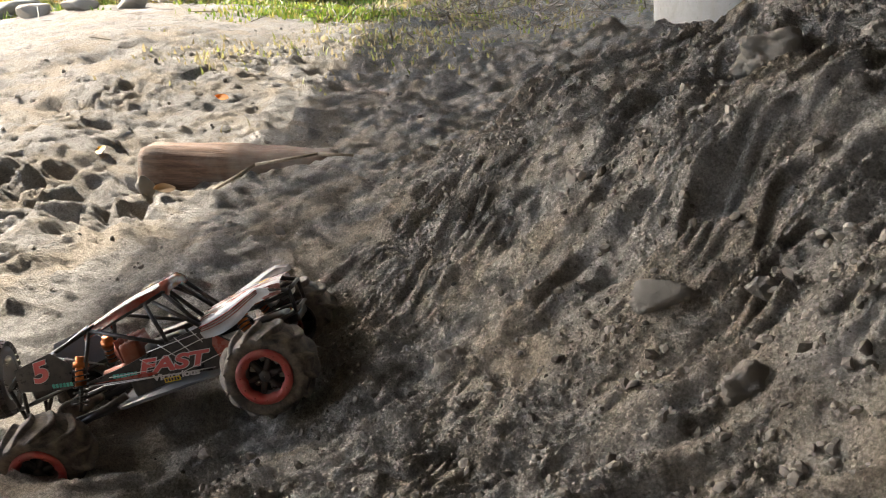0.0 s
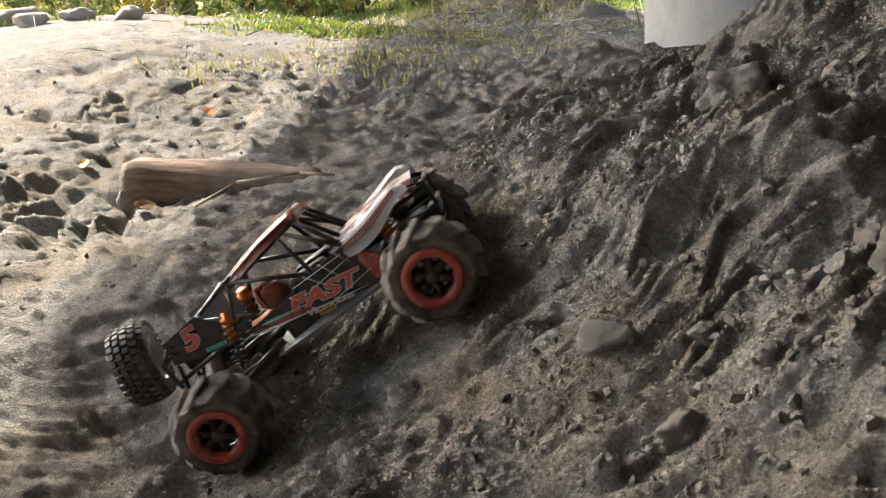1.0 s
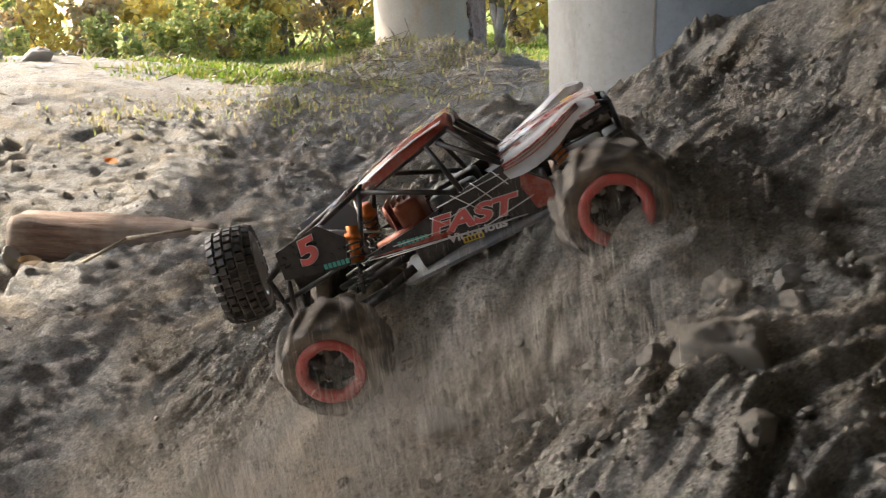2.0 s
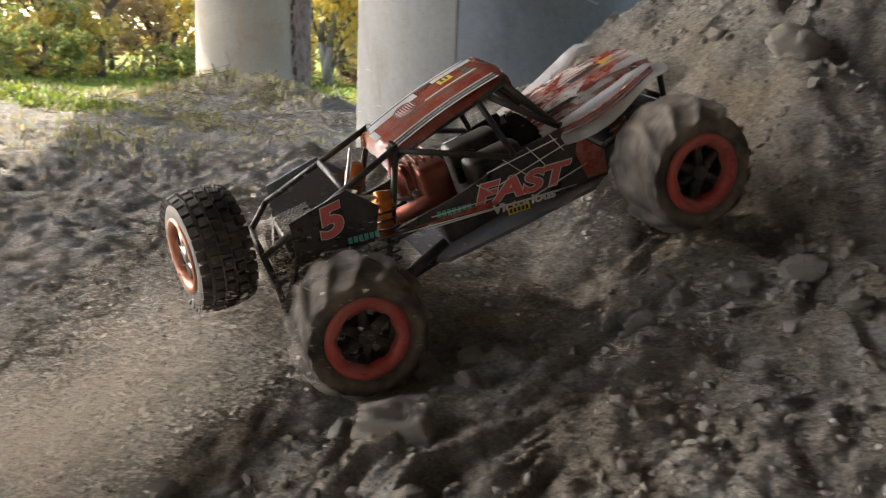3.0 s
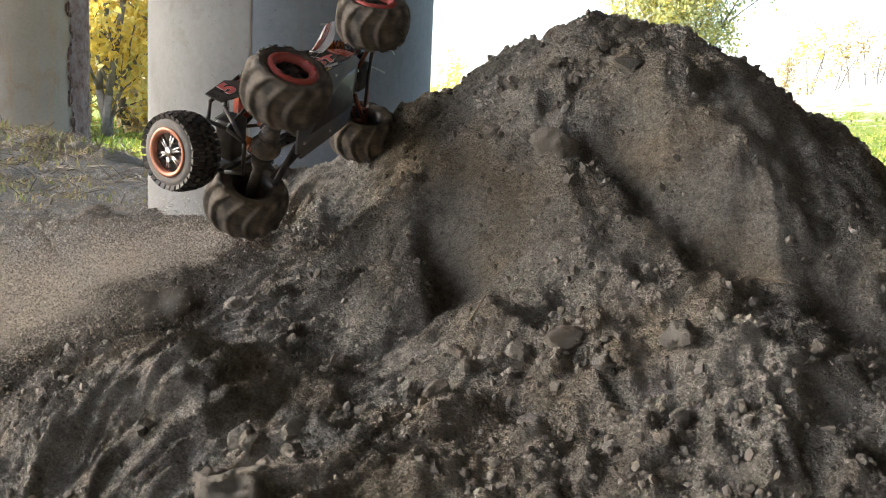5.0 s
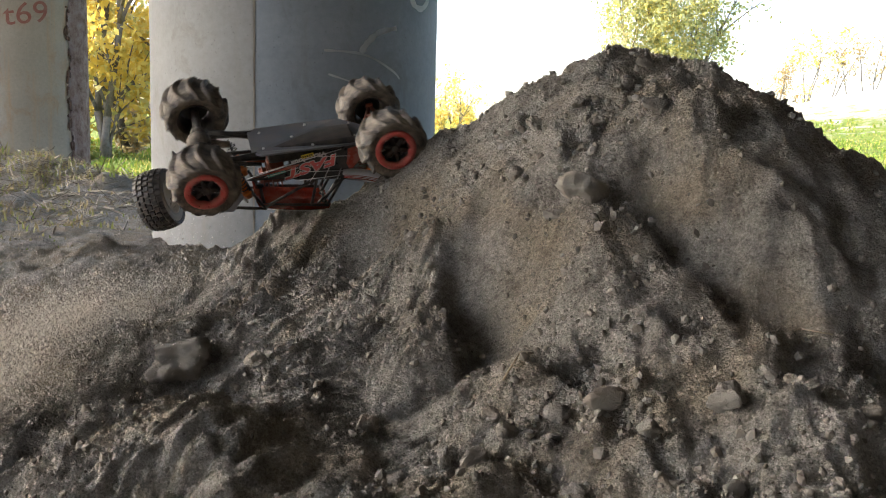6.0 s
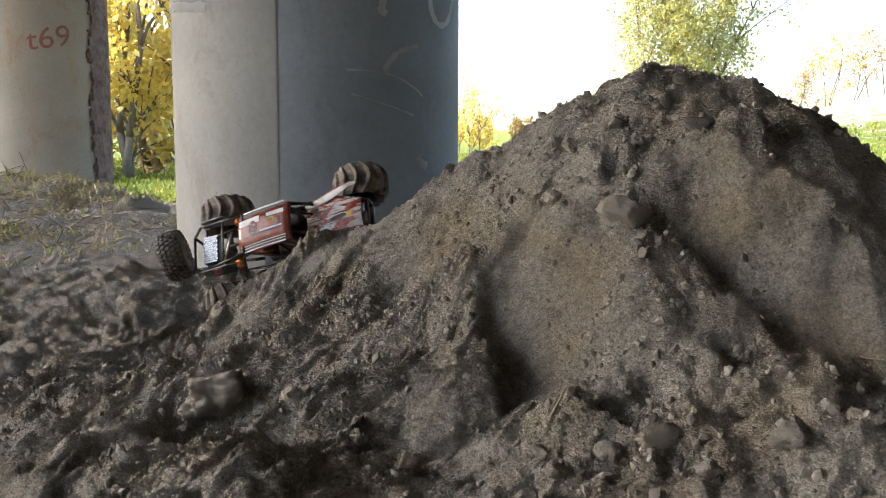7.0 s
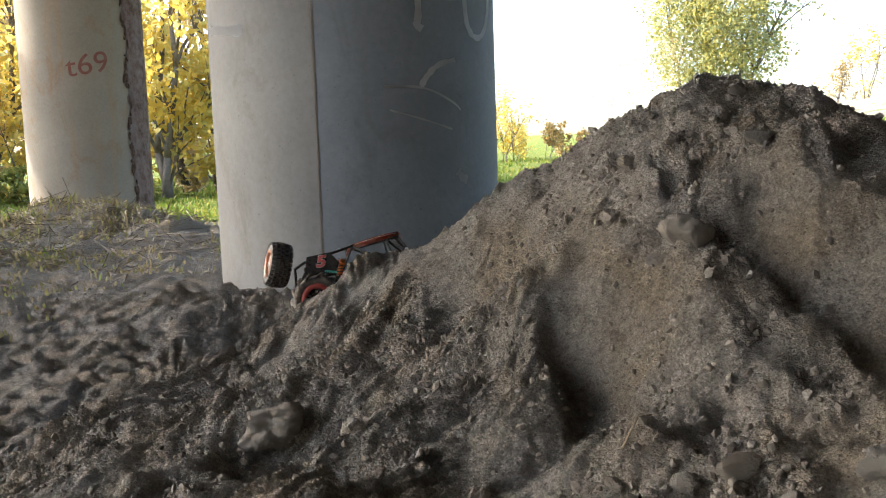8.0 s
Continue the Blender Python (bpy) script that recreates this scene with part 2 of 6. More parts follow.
    z = z + tracks * (0.085 * (q - 0.5) * np.clip(0.6 + 1.2 * perlin(x * 0.9, y * 0.9 + 31), 0.1, 1) + 0.05 * fbm(x * 4, y * 4, 4, 0.6) + 0.03 * clods(x, y, 0.16, 6) + 0.018 * clods(x, y, 0.08, 7))
    # the uneven waste ground that leads to the far pillar
    waste = np.exp(-(((x + 5.0) / 2.6) ** 2 + ((y - 9.3) / 2.6) ** 2))
    z = z + waste * (0.13 * fbm(x * 0.9 + 3, y * 0.9, 3) + 0.07 * np.abs(perlin(x * 2.3, y * 2.3 + 4)) + 0.05 * clods(x, y, 0.45, 8) + 0.04 * fbm(x * 5, y * 5, 3, 0.7))
    crag = 0.36 - np.abs(perlin(x * 10 + 1.2 * warp + 3, y * 8)) * 1.8
    z = z + face * smoothstep(0.02, 0.4, r) * (1 - 0.6 * smoothstep(0.6, 0.9, x)) * 0.030 * crag * np.clip(0.5 + 2 * perlin(x * 2.1 + 9, y * 2.1), 0, 1)
    heap = np.exp(-(((x + 5.2) / 2.4) ** 2 + ((y - 11.6) / 2.0) ** 2))
    z = z + heap * (0.28 * fbm(x * 1.1, y * 1.1 + 8, 3) + 0.16 * np.abs(perlin(x * 2.6, y * 2.6)) + 0.07 * np.abs(perlin(x * 7, y * 7)))
    fade = np.clip(1.35 - np.hypot(x, y) / 22, 0.12, 1)
    return z * fade


def height(x, y):
    x, y = np.asarray(x, float), np.asarray(y, float)
    wob = 0.035 * perlin(x * 9 + 2, y * 9), 0.035 * perlin(x * 9, y * 9 + 50)
    return ground_height(x, y) + gullies(x + wob[0], y + wob[1]) + relief(x, y)


def spaced(stops, grow, out):
    """Coordinates: even steps between the stops, then growing ones outward."""
    c = []
    for a, b, step in stops:
        c += list(np.arange(a, b, step))
    c.append(stops[-1][1])
    s, lo = stops[0][2], []
    p = stops[0][0]
    while p > -out:
        s *= grow
        p -= s
        lo.append(p)
    s, hi, p = stops[-1][2], [], stops[-1][1]
    while p < out:
        s *= grow
        p += s
        hi.append(p)
    return np.array(lo[::-1] + c + hi)


def build_ground(mat):
    gx = spaced([(-9.0, -4.9, 0.06), (-4.9, -1.7, 0.022), (-1.7, 1.35, 0.0058)], 1.08, 700)
    gy = spaced([(0.85, 2.8, 0.0058), (2.8, 6.5, 0.022), (6.5, 13.5, 0.065)], 1.08, 700)
    X, Y = np.meshgrid(gx, gy)
    Z = height(X, Y)
    nx, ny = len(gx), len(gy)
    i = (np.arange(ny - 1)[:, None] * nx + np.arange(nx - 1)[None]).ravel()
    faces = np.stack([i, i + 1, i + nx + 1, i + nx], 1)
    me = bpy.data.meshes.new("ground")
    me.vertices.add(nx * ny)
    me.vertices.foreach_set("co", np.stack([X, Y, Z], -1).ravel())
    me.loops.add(faces.size)
    me.loops.foreach_set("vertex_index", faces.ravel())
    me.polygons.add(len(faces))
    me.polygons.foreach_set("loop_start", np.arange(0, faces.size, 4))
    me.polygons.foreach_set("use_smooth", np.ones(len(faces), bool))
    me.update()
    cover = np.clip((np.hypot(X, Y) - 9.5) / 5, 0, 1) * np.clip((Y + X * 0.35 - 4.5) / 3, 0, 1)
    cover *= np.where(X > -8.5, smoothstep(13.5, 16, Y), smoothstep(-15, -13, X + 0.25 * Y - 3) + smoothstep(24, 30, np.hypot(X, Y)))
    cover = np.maximum(cover, 0.75 * np.exp(-((X + 6.3) ** 2 / 1.6 + (Y - 8.3) ** 2 / 1.2)))
    cover *= 1 - 0.85 * np.exp(-((X - 26) ** 2 + (Y - 47) ** 2) / 260)
    path = np.exp(-((Y - 0.62 * (-X) - 4.2) / 1.3) ** 2) * (X < -6)
    me.attributes.new("cover", "FLOAT", "POINT").data.foreach_set("value", (cover * (1 - path)).ravel().astype(np.float32))
    me.materials.append(mat)
    return tagged(new("ground", me), "dry grey-brown earth with a steep loose mound, grass beyond", "ground", kind="structure")


ground = build_ground(soil_material())


# ---- bridge ----
def concrete(name, tone, warm):
    k = Mat(name, 0.75, 0, 0.35)
    big, fine = k.noise(1.3, 6, 0.6), k.noise(25, 8, 0.7)
    col = k.ramp(big, [(0.3, tuple(c * 0.82 for c in tone)), (0.7, tone)])
    streak = k.noise(1.0, 6, 0.65, k.mapped((5, 5, 0.25)))
    col = k.mix(k.ramp(streak, [(0.52, (0, 0, 0)), (0.75, (0.75, 0.75, 0.75))]), col, warm)
    blot = k.noise(2.6, 8, 0.7, k.mapped((1, 1, 0.6)), 0.8)
    col = k.mix(k.ramp(blot, [(0.54, (0, 0, 0)), (0.7, (0.6, 0.6, 0.6))]), col, tuple(c * 0.72 for c in warm))
    col = k.mix(k.ramp(k.noise(60, 3, 0.5), [(0.68, (0, 0, 0)), (0.72, (0.7, 0.7, 0.7))]), col, tuple(c * 0.5 for c in tone))
    col = k.mix(0.4, col, k.ramp(fine, [(0.3, (0.55, 0.55, 0.55)), (0.7, (1, 1, 1))]), "MULTIPLY")
    return k.colour(col).bump(fine, 0.004, 0.5).m


def tube(bm, r, z0, z1, seg=64, cx=0, cy=0):
    res = bmesh.ops.create_cone(bm, cap_ends=True, segments=seg, radius1=r, radius2=r, depth=z1 - z0, matrix=Matrix.Translation((cx, cy, (z0 + z1) / 2)))
    return res["verts"]


def bridge_deck():
    """The deck overhead, outside the view, which casts the shade."""
    off = SUN * (6.5 / SUN.z)
    edge = [(-2.48, 1.57), (-3.5, 4.45), (-4.2, 6.0), (-6.6, 11.3), (-7.8, 13.6), (-5.4, 13.9), (-4.7, 11.2), (-3.2, 9.6), (-1.6, 11.5), (-0.2, 15.5), (6, 15.5), (30, 7.5), (30, -24), (8.6, -24)]
    bm = bmesh.new()
    low = [bm.verts.new((x + off.x, y + off.y, 6.5)) for x, y in edge]
    f = bm.faces.new(low)
    top = bmesh.ops.extrude_face_region(bm, geom=[f])
    bmesh.ops.translate(bm, vec=(0, 0, 1.1), verts=[v for v in top["geom"] if isinstance(v, bmesh.types.BMVert)])
    bmesh.ops.recalc_face_normals(bm, faces=bm.faces)
    ob = part("bridge_deck", bm, concrete("deck_concrete", (0.17, 0.165, 0.155), (0.13, 0.12, 0.105)), smooth=False)
    return tagged(ob, "concrete bridge deck overhead that shades the mound", "bridge", kind="structure")


bridge_deck()


def block_light_south():
    """An unseen wall added behind the viewer, to block the light from there."""
    bm = bmesh.new()
    bmesh.ops.create_cube(bm, size=1, matrix=Matrix.Translation((7.0, -5.2, 2.9)) @ Matrix.Diagonal((29, 1.4, 7.2, 1)))
    # kept dark so that it bounces little light onto the mound
    ob = part("light_block_south", bm, concrete("dark_block_south", (0.14, 0.135, 0.125), (0.1, 0.09, 0.08)), smooth=False)
    return tagged(ob, "unseen dark concrete wall added behind the viewer to block light", "wall", kind="structure")


block_light_south()


def block_light_east():
    """An unseen wall added beside the viewer; it keeps the light from that side."""
    bm = bmesh.new()
    bmesh.ops.create_cube(bm, size=1, matrix=Matrix.Translation((3.9, 0.4, 2.9)) @ Matrix.Diagonal((0.8, 9.8, 7.2, 1)))
    # low tone, so hardly any light returns from this added wall
    ob = part("light_block_east", bm, concrete("dark_block_east", (0.14, 0.135, 0.125), (0.1, 0.09, 0.08)), smooth=False)
    return tagged(ob, "unseen dark concrete wall added at the right to block light", "wall", kind="structure")


block_light_east()


# ---- the buggy ----
def plain(name, col, rough=0.5, metal=0.0, dust=0.35, scale=30):
    """A painted or moulded surface with a film of dust on it."""
    k = Mat(name, rough, metal)
    film = k.ramp(k.noise(scale, 6, 0.7), [(0.38, (0, 0, 0)), (0.8, (dust, dust, dust))])
    k.colour(k.mix(film, col, (0.33, 0.27, 0.21)))
    k.roughness(k.ramp(k.noise(scale * 2, 5), [(0.3, (rough * 0.8,) * 3), (0.8, (min(1, rough * 1.4),) * 3)]))
    return k.bump(k.noise(180, 4), 0.0006, 0.4).m


BLACK = plain("black_plastic", (0.012, 0.012, 0.013), 0.42, 0, 0.3)
PANEL = plain("black_panel", (0.015, 0.015, 0.018), 0.3, 0, 0.22)
WHITE = plain("white_bodyshell", (0.72, 0.72, 0.73), 0.2, 0, 0.55, 14)
RED = plain("red_print", (0.36, 0.05, 0.035), 0.26, 0, 0.8, 18)
def printed_shell():
    """A glossy bodyshell print: white with streaks of red and black along the car, under patches of dust."""
    k = Mat("printed_shell", 0.16)
    n = k.noise(9, 5, 0.6, k.mapped((1.6, 7, 7)), 0.7)
    col = k.ramp(n, [(0.36, (0.03, 0.028, 0.028)), (0.41, (0.34, 0.05, 0.035)), (0.47, (0.36, 0.06, 0.04)), (0.51, (0.62, 0.61, 0.61)), (0.62, (0.7, 0.7, 0.71)), (0.66, (0.3, 0.05, 0.04))])
    dust = k.ramp(k.noise(16, 6, 0.7), [(0.42, (0, 0, 0)), (0.72, (0.8, 0.8, 0.8))])
    k.colour(k.mix(dust, col, (0.33, 0.28, 0.23)))
    k.roughness(k.ramp(k.noise(16, 6, 0.7), [(0.4, (0.14, 0.14, 0.14)), (0.75, (0.7, 0.7, 0.7))]))
    return k.m


SHELL = printed_shell()
REDSHELL = plain("red_bodyshell", (0.33, 0.055, 0.035), 0.16, 0, 0.75, 20)
RING = plain("red_bead_ring", (0.42, 0.05, 0.045), 0.45, 0.1, 0.5)
ORANGE = plain("orange_anodised", (0.55, 0.15, 0.025), 0.35, 0.7, 0.35)
RUST = plain("red_metal", (0.24, 0.06, 0.03), 0.4, 0.5, 0.35)
RUBBER = plain("dusty_rubber", (0.04, 0.036, 0.032), 0.9, 0, 1.0, 26)
TREAD = plain("black_rubber", (0.016, 0.016, 0.017), 0.6, 0, 0.4, 60)
WALL = plain("grey_sidewall", (0.17, 0.16, 0.15), 0.7, 0, 0.5)
STEEL = plain("bright_metal", (0.55, 0.54, 0.52), 0.3, 0.9, 0.3)
COPPER = plain("copper_ring", (0.5, 0.2, 0.12), 0.4, 0.4, 0.4)
YELLOW = plain("yellow_print", (0.75, 0.55, 0.03), 0.4, 0, 0.2)
TEAL = plain("teal_print", (0.1, 0.5, 0.42), 0.4, 0, 0.2)
PINK = plain("pale_red_print", (0.68, 0.12, 0.12), 0.4, 0, 0.3)
SKID = plain("scuffed_skid_plate", (0.10, 0.112, 0.13), 0.5, 0.2, 0.5, 14)
BLUE = plain("blue_anodised", (0.05, 0.12, 0.7), 0.3, 0.6, 0.1)
GREYP = plain("grey_panel", (0.22, 0.24, 0.28), 0.4, 0, 0.3)


def rod(bm, a, b, r, seg=8, r2=None):
    a, b = Vector(a), Vector(b)
    m = Matrix.Translation((a + b) / 2) @ (b - a).to_track_quat("Z", "Y").to_matrix().to_4x4()
    bmesh.ops.create_cone(bm, cap_ends=True, segments=seg, radius1=r, radius2=r if r2 is None else r2, depth=(b - a).length, matrix=m)


def box(bm, centre, size, turn=None, bevel=0.0):
    m = Matrix.Translation(centre) @ (turn or Matrix()) @ Matrix.Diagonal((*size, 1))
    v = bmesh.ops.create_cube(bm, size=1, matrix=m)["verts"]
    if bevel:
        e = {e for x in v for e in x.link_edges}
        bmesh.ops.bevel(bm, geom=list(e), offset=bevel, segments=2, affect="EDGES", profile=0.6)
    return v


def plate(bm, outline, y, thick):
    """A panel in the car's side plane: outline of x, z at y."""
    f = bm.faces.new([bm.verts.new((x, y, z)) for x, z in outline])
    g = bmesh.ops.extrude_face_region(bm, geom=[f])
    bmesh.ops.translate(bm, vec=(0, thick, 0), verts=[v for v in g["geom"] if isinstance(v, bmesh.types.BMVert)])
    bmesh.ops.recalc_face_normals(bm, faces=bm.faces)


def lathe(bm, profile, seg=40, axis="Y"):
    """Turns a profile of (radius, along) round the wheel's axis."""
    rings = []
    for r, a in profile:
        ring = []
        for i in range(seg):
            t = 2 * math.pi * i / seg
            ring.append(bm.verts.new((r * math.cos(t), a, r * math.sin(t)) if axis == "Y" else (a, r * math.cos(t), r * math.sin(t))))
        rings.append(ring)
    for p, q in zip(rings, rings[1:]):
        for i in range(seg):
            bm.faces.new((p[i], p[(i + 1) % seg], q[(i + 1) % seg], q[i]))
    bmesh.ops.recalc_face_normals(bm, faces=bm.faces)


def smooth_grid(bm, rows):
    """A skin through rows of points."""
    v = [[bm.verts.new(p) for p in row] for row in rows]
    for a, b in zip(v, v[1:]):
        for i in range(len(a) - 1):
            bm.faces.new((a[i], a[i + 1], b[i + 1], b[i]))


def thicken(bm, t):
    bmesh.ops.solidify(bm, geom=list(bm.faces), thickness=t)
    bmesh.ops.recalc_face_normals(bm, faces=bm.faces)


def lettering(name, text, size, m, mat, parent, depth=0.0006, shear=0.0, label="", bold=0.0):
    """Raised letters in the built-in font, laid by the matrix m."""
    cu = bpy.data.curves.new(name, "FONT")
    cu.body, cu.size, cu.extrude, cu.shear, cu.offset, cu.align_x, cu.align_y = text, size, depth, shear, bold, "CENTER", "CENTER"
    tmp = bpy.data.objects.new(name, cu)
    me = bpy.data.meshes.new_from_object(tmp)
    bpy.data.objects.remove(tmp)
    me.materials.clear()
    me.materials.append(mat)
    me.transform(m)
    ob = new(name, me)
    ob.parent = parent
    return tagged(ob, label)


def paddle_wheel(parent, at, side):
    """A wheel with a scooped sand tyre; side -1 is the car's right."""
    w = new("wheel")
    w.parent, w.location = parent, at
    tagged(w, "scooped dusty sand tyre on a black rim with a red ring")
    bm = bmesh.new()
    hw = 0.056
    lathe(bm, [(0.055, -hw * 0.9), (0.064, -hw), (0.078, -hw * 1.02), (0.086, -hw * 0.85), (0.089, -hw * 0.4), (0.09, 0), (0.089, hw * 0.4), (0.086, hw * 0.85), (0.078, hw * 1.02), (0.064, hw), (0.055, hw * 0.9)], 48)
    part("tyre", bm, RUBBER, w, "sand tyre caked with dust")
    n = 13
    for i in range(n):
        bm = bmesh.new()
        t0 = 2 * math.pi * i / n
        rows = []
        for j in range(11):
            u = -1 + j / 5
            lag = 0.34 * u * u
            reach = 1.0 - 0.20 * abs(u) ** 3
            row = []
            for r, d in ((0.082, -0.10), (0.1015 * reach, -0.05), (0.1025 * reach, 0.01), (0.095 * reach + 0.002, 0.05), (0.083, 0.17)):
                t = t0 + lag + d
                row.append((r * math.cos(t), u * hw * 1.07, r * math.sin(t)))
            rows.append(row)
        smooth_grid(bm, rows)
        bmesh.ops.recalc_face_normals(bm, faces=bm.faces)
        part("paddle", bm, RUBBER, w)
    bm = bmesh.new()
    y = side * hw * 0.95
    lathe(bm, [(0.057, y - side * 0.006), (0.059, y + side * 0.003), (0.054, y + side * 0.007), (0.045, y + side * 0.006), (0.041, y), (0.041, y - side * 0.01)], 48)
    # the lobes that bite into the ring's inner edge
    for v in bm.verts:
        r = math.hypot(v.co.x, v.co.z)
        if r < 0.048:
            k = 1 - 0.075 * max(0, math.cos(8 * math.atan2(v.co.z, v.co.x))) * (0.048 - r) / 0.007
            v.co.x, v.co.z = v.co.x * k, v.co.z * k
    for i in range(12):
        t = 2 * math.pi * (i + 0.5) / 12
        rod(bm, (0.049 * math.cos(t), y + side * 0.004, 0.049 * math.sin(t)), (0.049 * math.cos(t), y + side * 0.010, 0.049 * math.sin(t)), 0.0025, 6)
    part("bead_ring", bm, RING, w, "red bead ring with small bolts")
    bm = bmesh.new()
    lathe(bm, [(0.055, -y), (0.048, -y * 0.9), (0.044, 0), (0.043, y * 0.8), (0.041, y * 0.95)], 32)
    for i in range(6):
        t = 2 * math.pi * i / 6
        a = (0.010 * math.cos(t), y * 0.82, 0.010 * math.sin(t))
        b = (0.042 * math.cos(t), y * 0.70, 0.042 * math.sin(t))
        rod(bm, a, b, 0.008, 6, 0.006)
    lathe(bm, [(0.001, y * 1.02), (0.010, y * 1.02), (0.013, y * 0.9), (0.015, y * 0.4), (0.042, y * 0.3)], 20)
    part("rim", bm, BLACK, w, "black six-spoke rim")
    bm = bmesh.new()
    for i in range(6):
        t = 2 * math.pi * (i + 0.5) / 6
        box(bm, (0.031 * math.cos(t), y * 0.45, 0.031 * math.sin(t)), (0.012, 0.002, 0.010), Matrix.Rotation(-t, 4, "Y"), 0.002)
    part("vent", bm, STEEL, w, "bright pieces between the spokes")
    return w


def tube_part(car, a, b):
    bm = bmesh.new()
    rod(bm, a, b, 0.0048, 8)
    for end in (a, b):
        bmesh.ops.create_icosphere(bm, subdivisions=1, radius=0.0052, matrix=Matrix.Translation(end))
    return part("cage_tube", bm, BLACK, car)


def spare_wheel(parent, at):
    w = new("spare_wheel")
    w.parent, w.location = parent, at
    w.rotation_euler = (0, radians(14), radians(13))
    tagged(w, "knobbly black spare tyre with grey sidewall and a spoked rim")
    bm = bmesh.new()
    hw = 0.038
    lathe(bm, [(0.052, -hw), (0.066, -hw * 1.05), (0.079, -hw * 0.9), (0.083, -hw * 0.4), (0.083, hw * 0.4), (0.079, hw * 0.9), (0.066, hw * 1.05), (0.052, hw)], 48, "X")
    tyre = part("carcass", bm, WALL, w, "grey sidewall")
    bm = bmesh.new()
    n = 30
    for i in range(n):
        for j, off in ((-1.0, 0.5), (-0.5, 0.0), (0.0, 0.5), (0.5, 0.0), (1.0, 0.5)):
            t = 2 * math.pi * (i + off) / n
            r = 0.085 - 0.004 * abs(j) ** 3
            m = Matrix.Rotation(t, 4, "X") @ Matrix.Translation((j * hw * 0.86, 0, r)) @ Matrix.Rotation(0.35 * j, 4, "Y")
            bmesh.ops.create_cube(bm, size=1, matrix=m @ Matrix.Diagonal((0.0125, 0.0125, 0.011, 1)))
    part("tread", bm, TREAD, w, "black knobbly tread blocks", smooth=False)
    bm = bmesh.new()
    x = -hw
    lathe(bm, [(0.055, x + 0.004), (0.056, x - 0.003), (0.050, x - 0.004), (0.044, x), (0.043, x + 0.008)], 36, "X")
    part("bead_ring", bm, COPPER, w, "coppery bead ring")
    bm = bmesh.new()
    lathe(bm, [(0.054, hw), (0.045, hw * 0.8), (0.043, 0), (0.043, x + 0.01)], 32, "X")
    for i in range(12):
        t = 2 * math.pi * (i // 2) / 6 + (0.13 if i % 2 else -0.13)
        rod(bm, (x + 0.006, 0.009 * math.cos(t), 0.009 * math.sin(t)), (x + 0.010, 0.043 * math.cos(t), 0.043 * math.sin(t)), 0.0035, 6)
    rod(bm, (x + 0.002, 0, 0), (x + 0.03, 0, 0), 0.012, 14)
    part("rim", bm, STEEL, w, "pale metal spoked rim")
    return w


WB, HT, WR = 0.531, 0.168, 0.095
buggy = empty("toy_buggy", "dusty black and white radio-controlled buggy climbing the earth mound", "toy car")


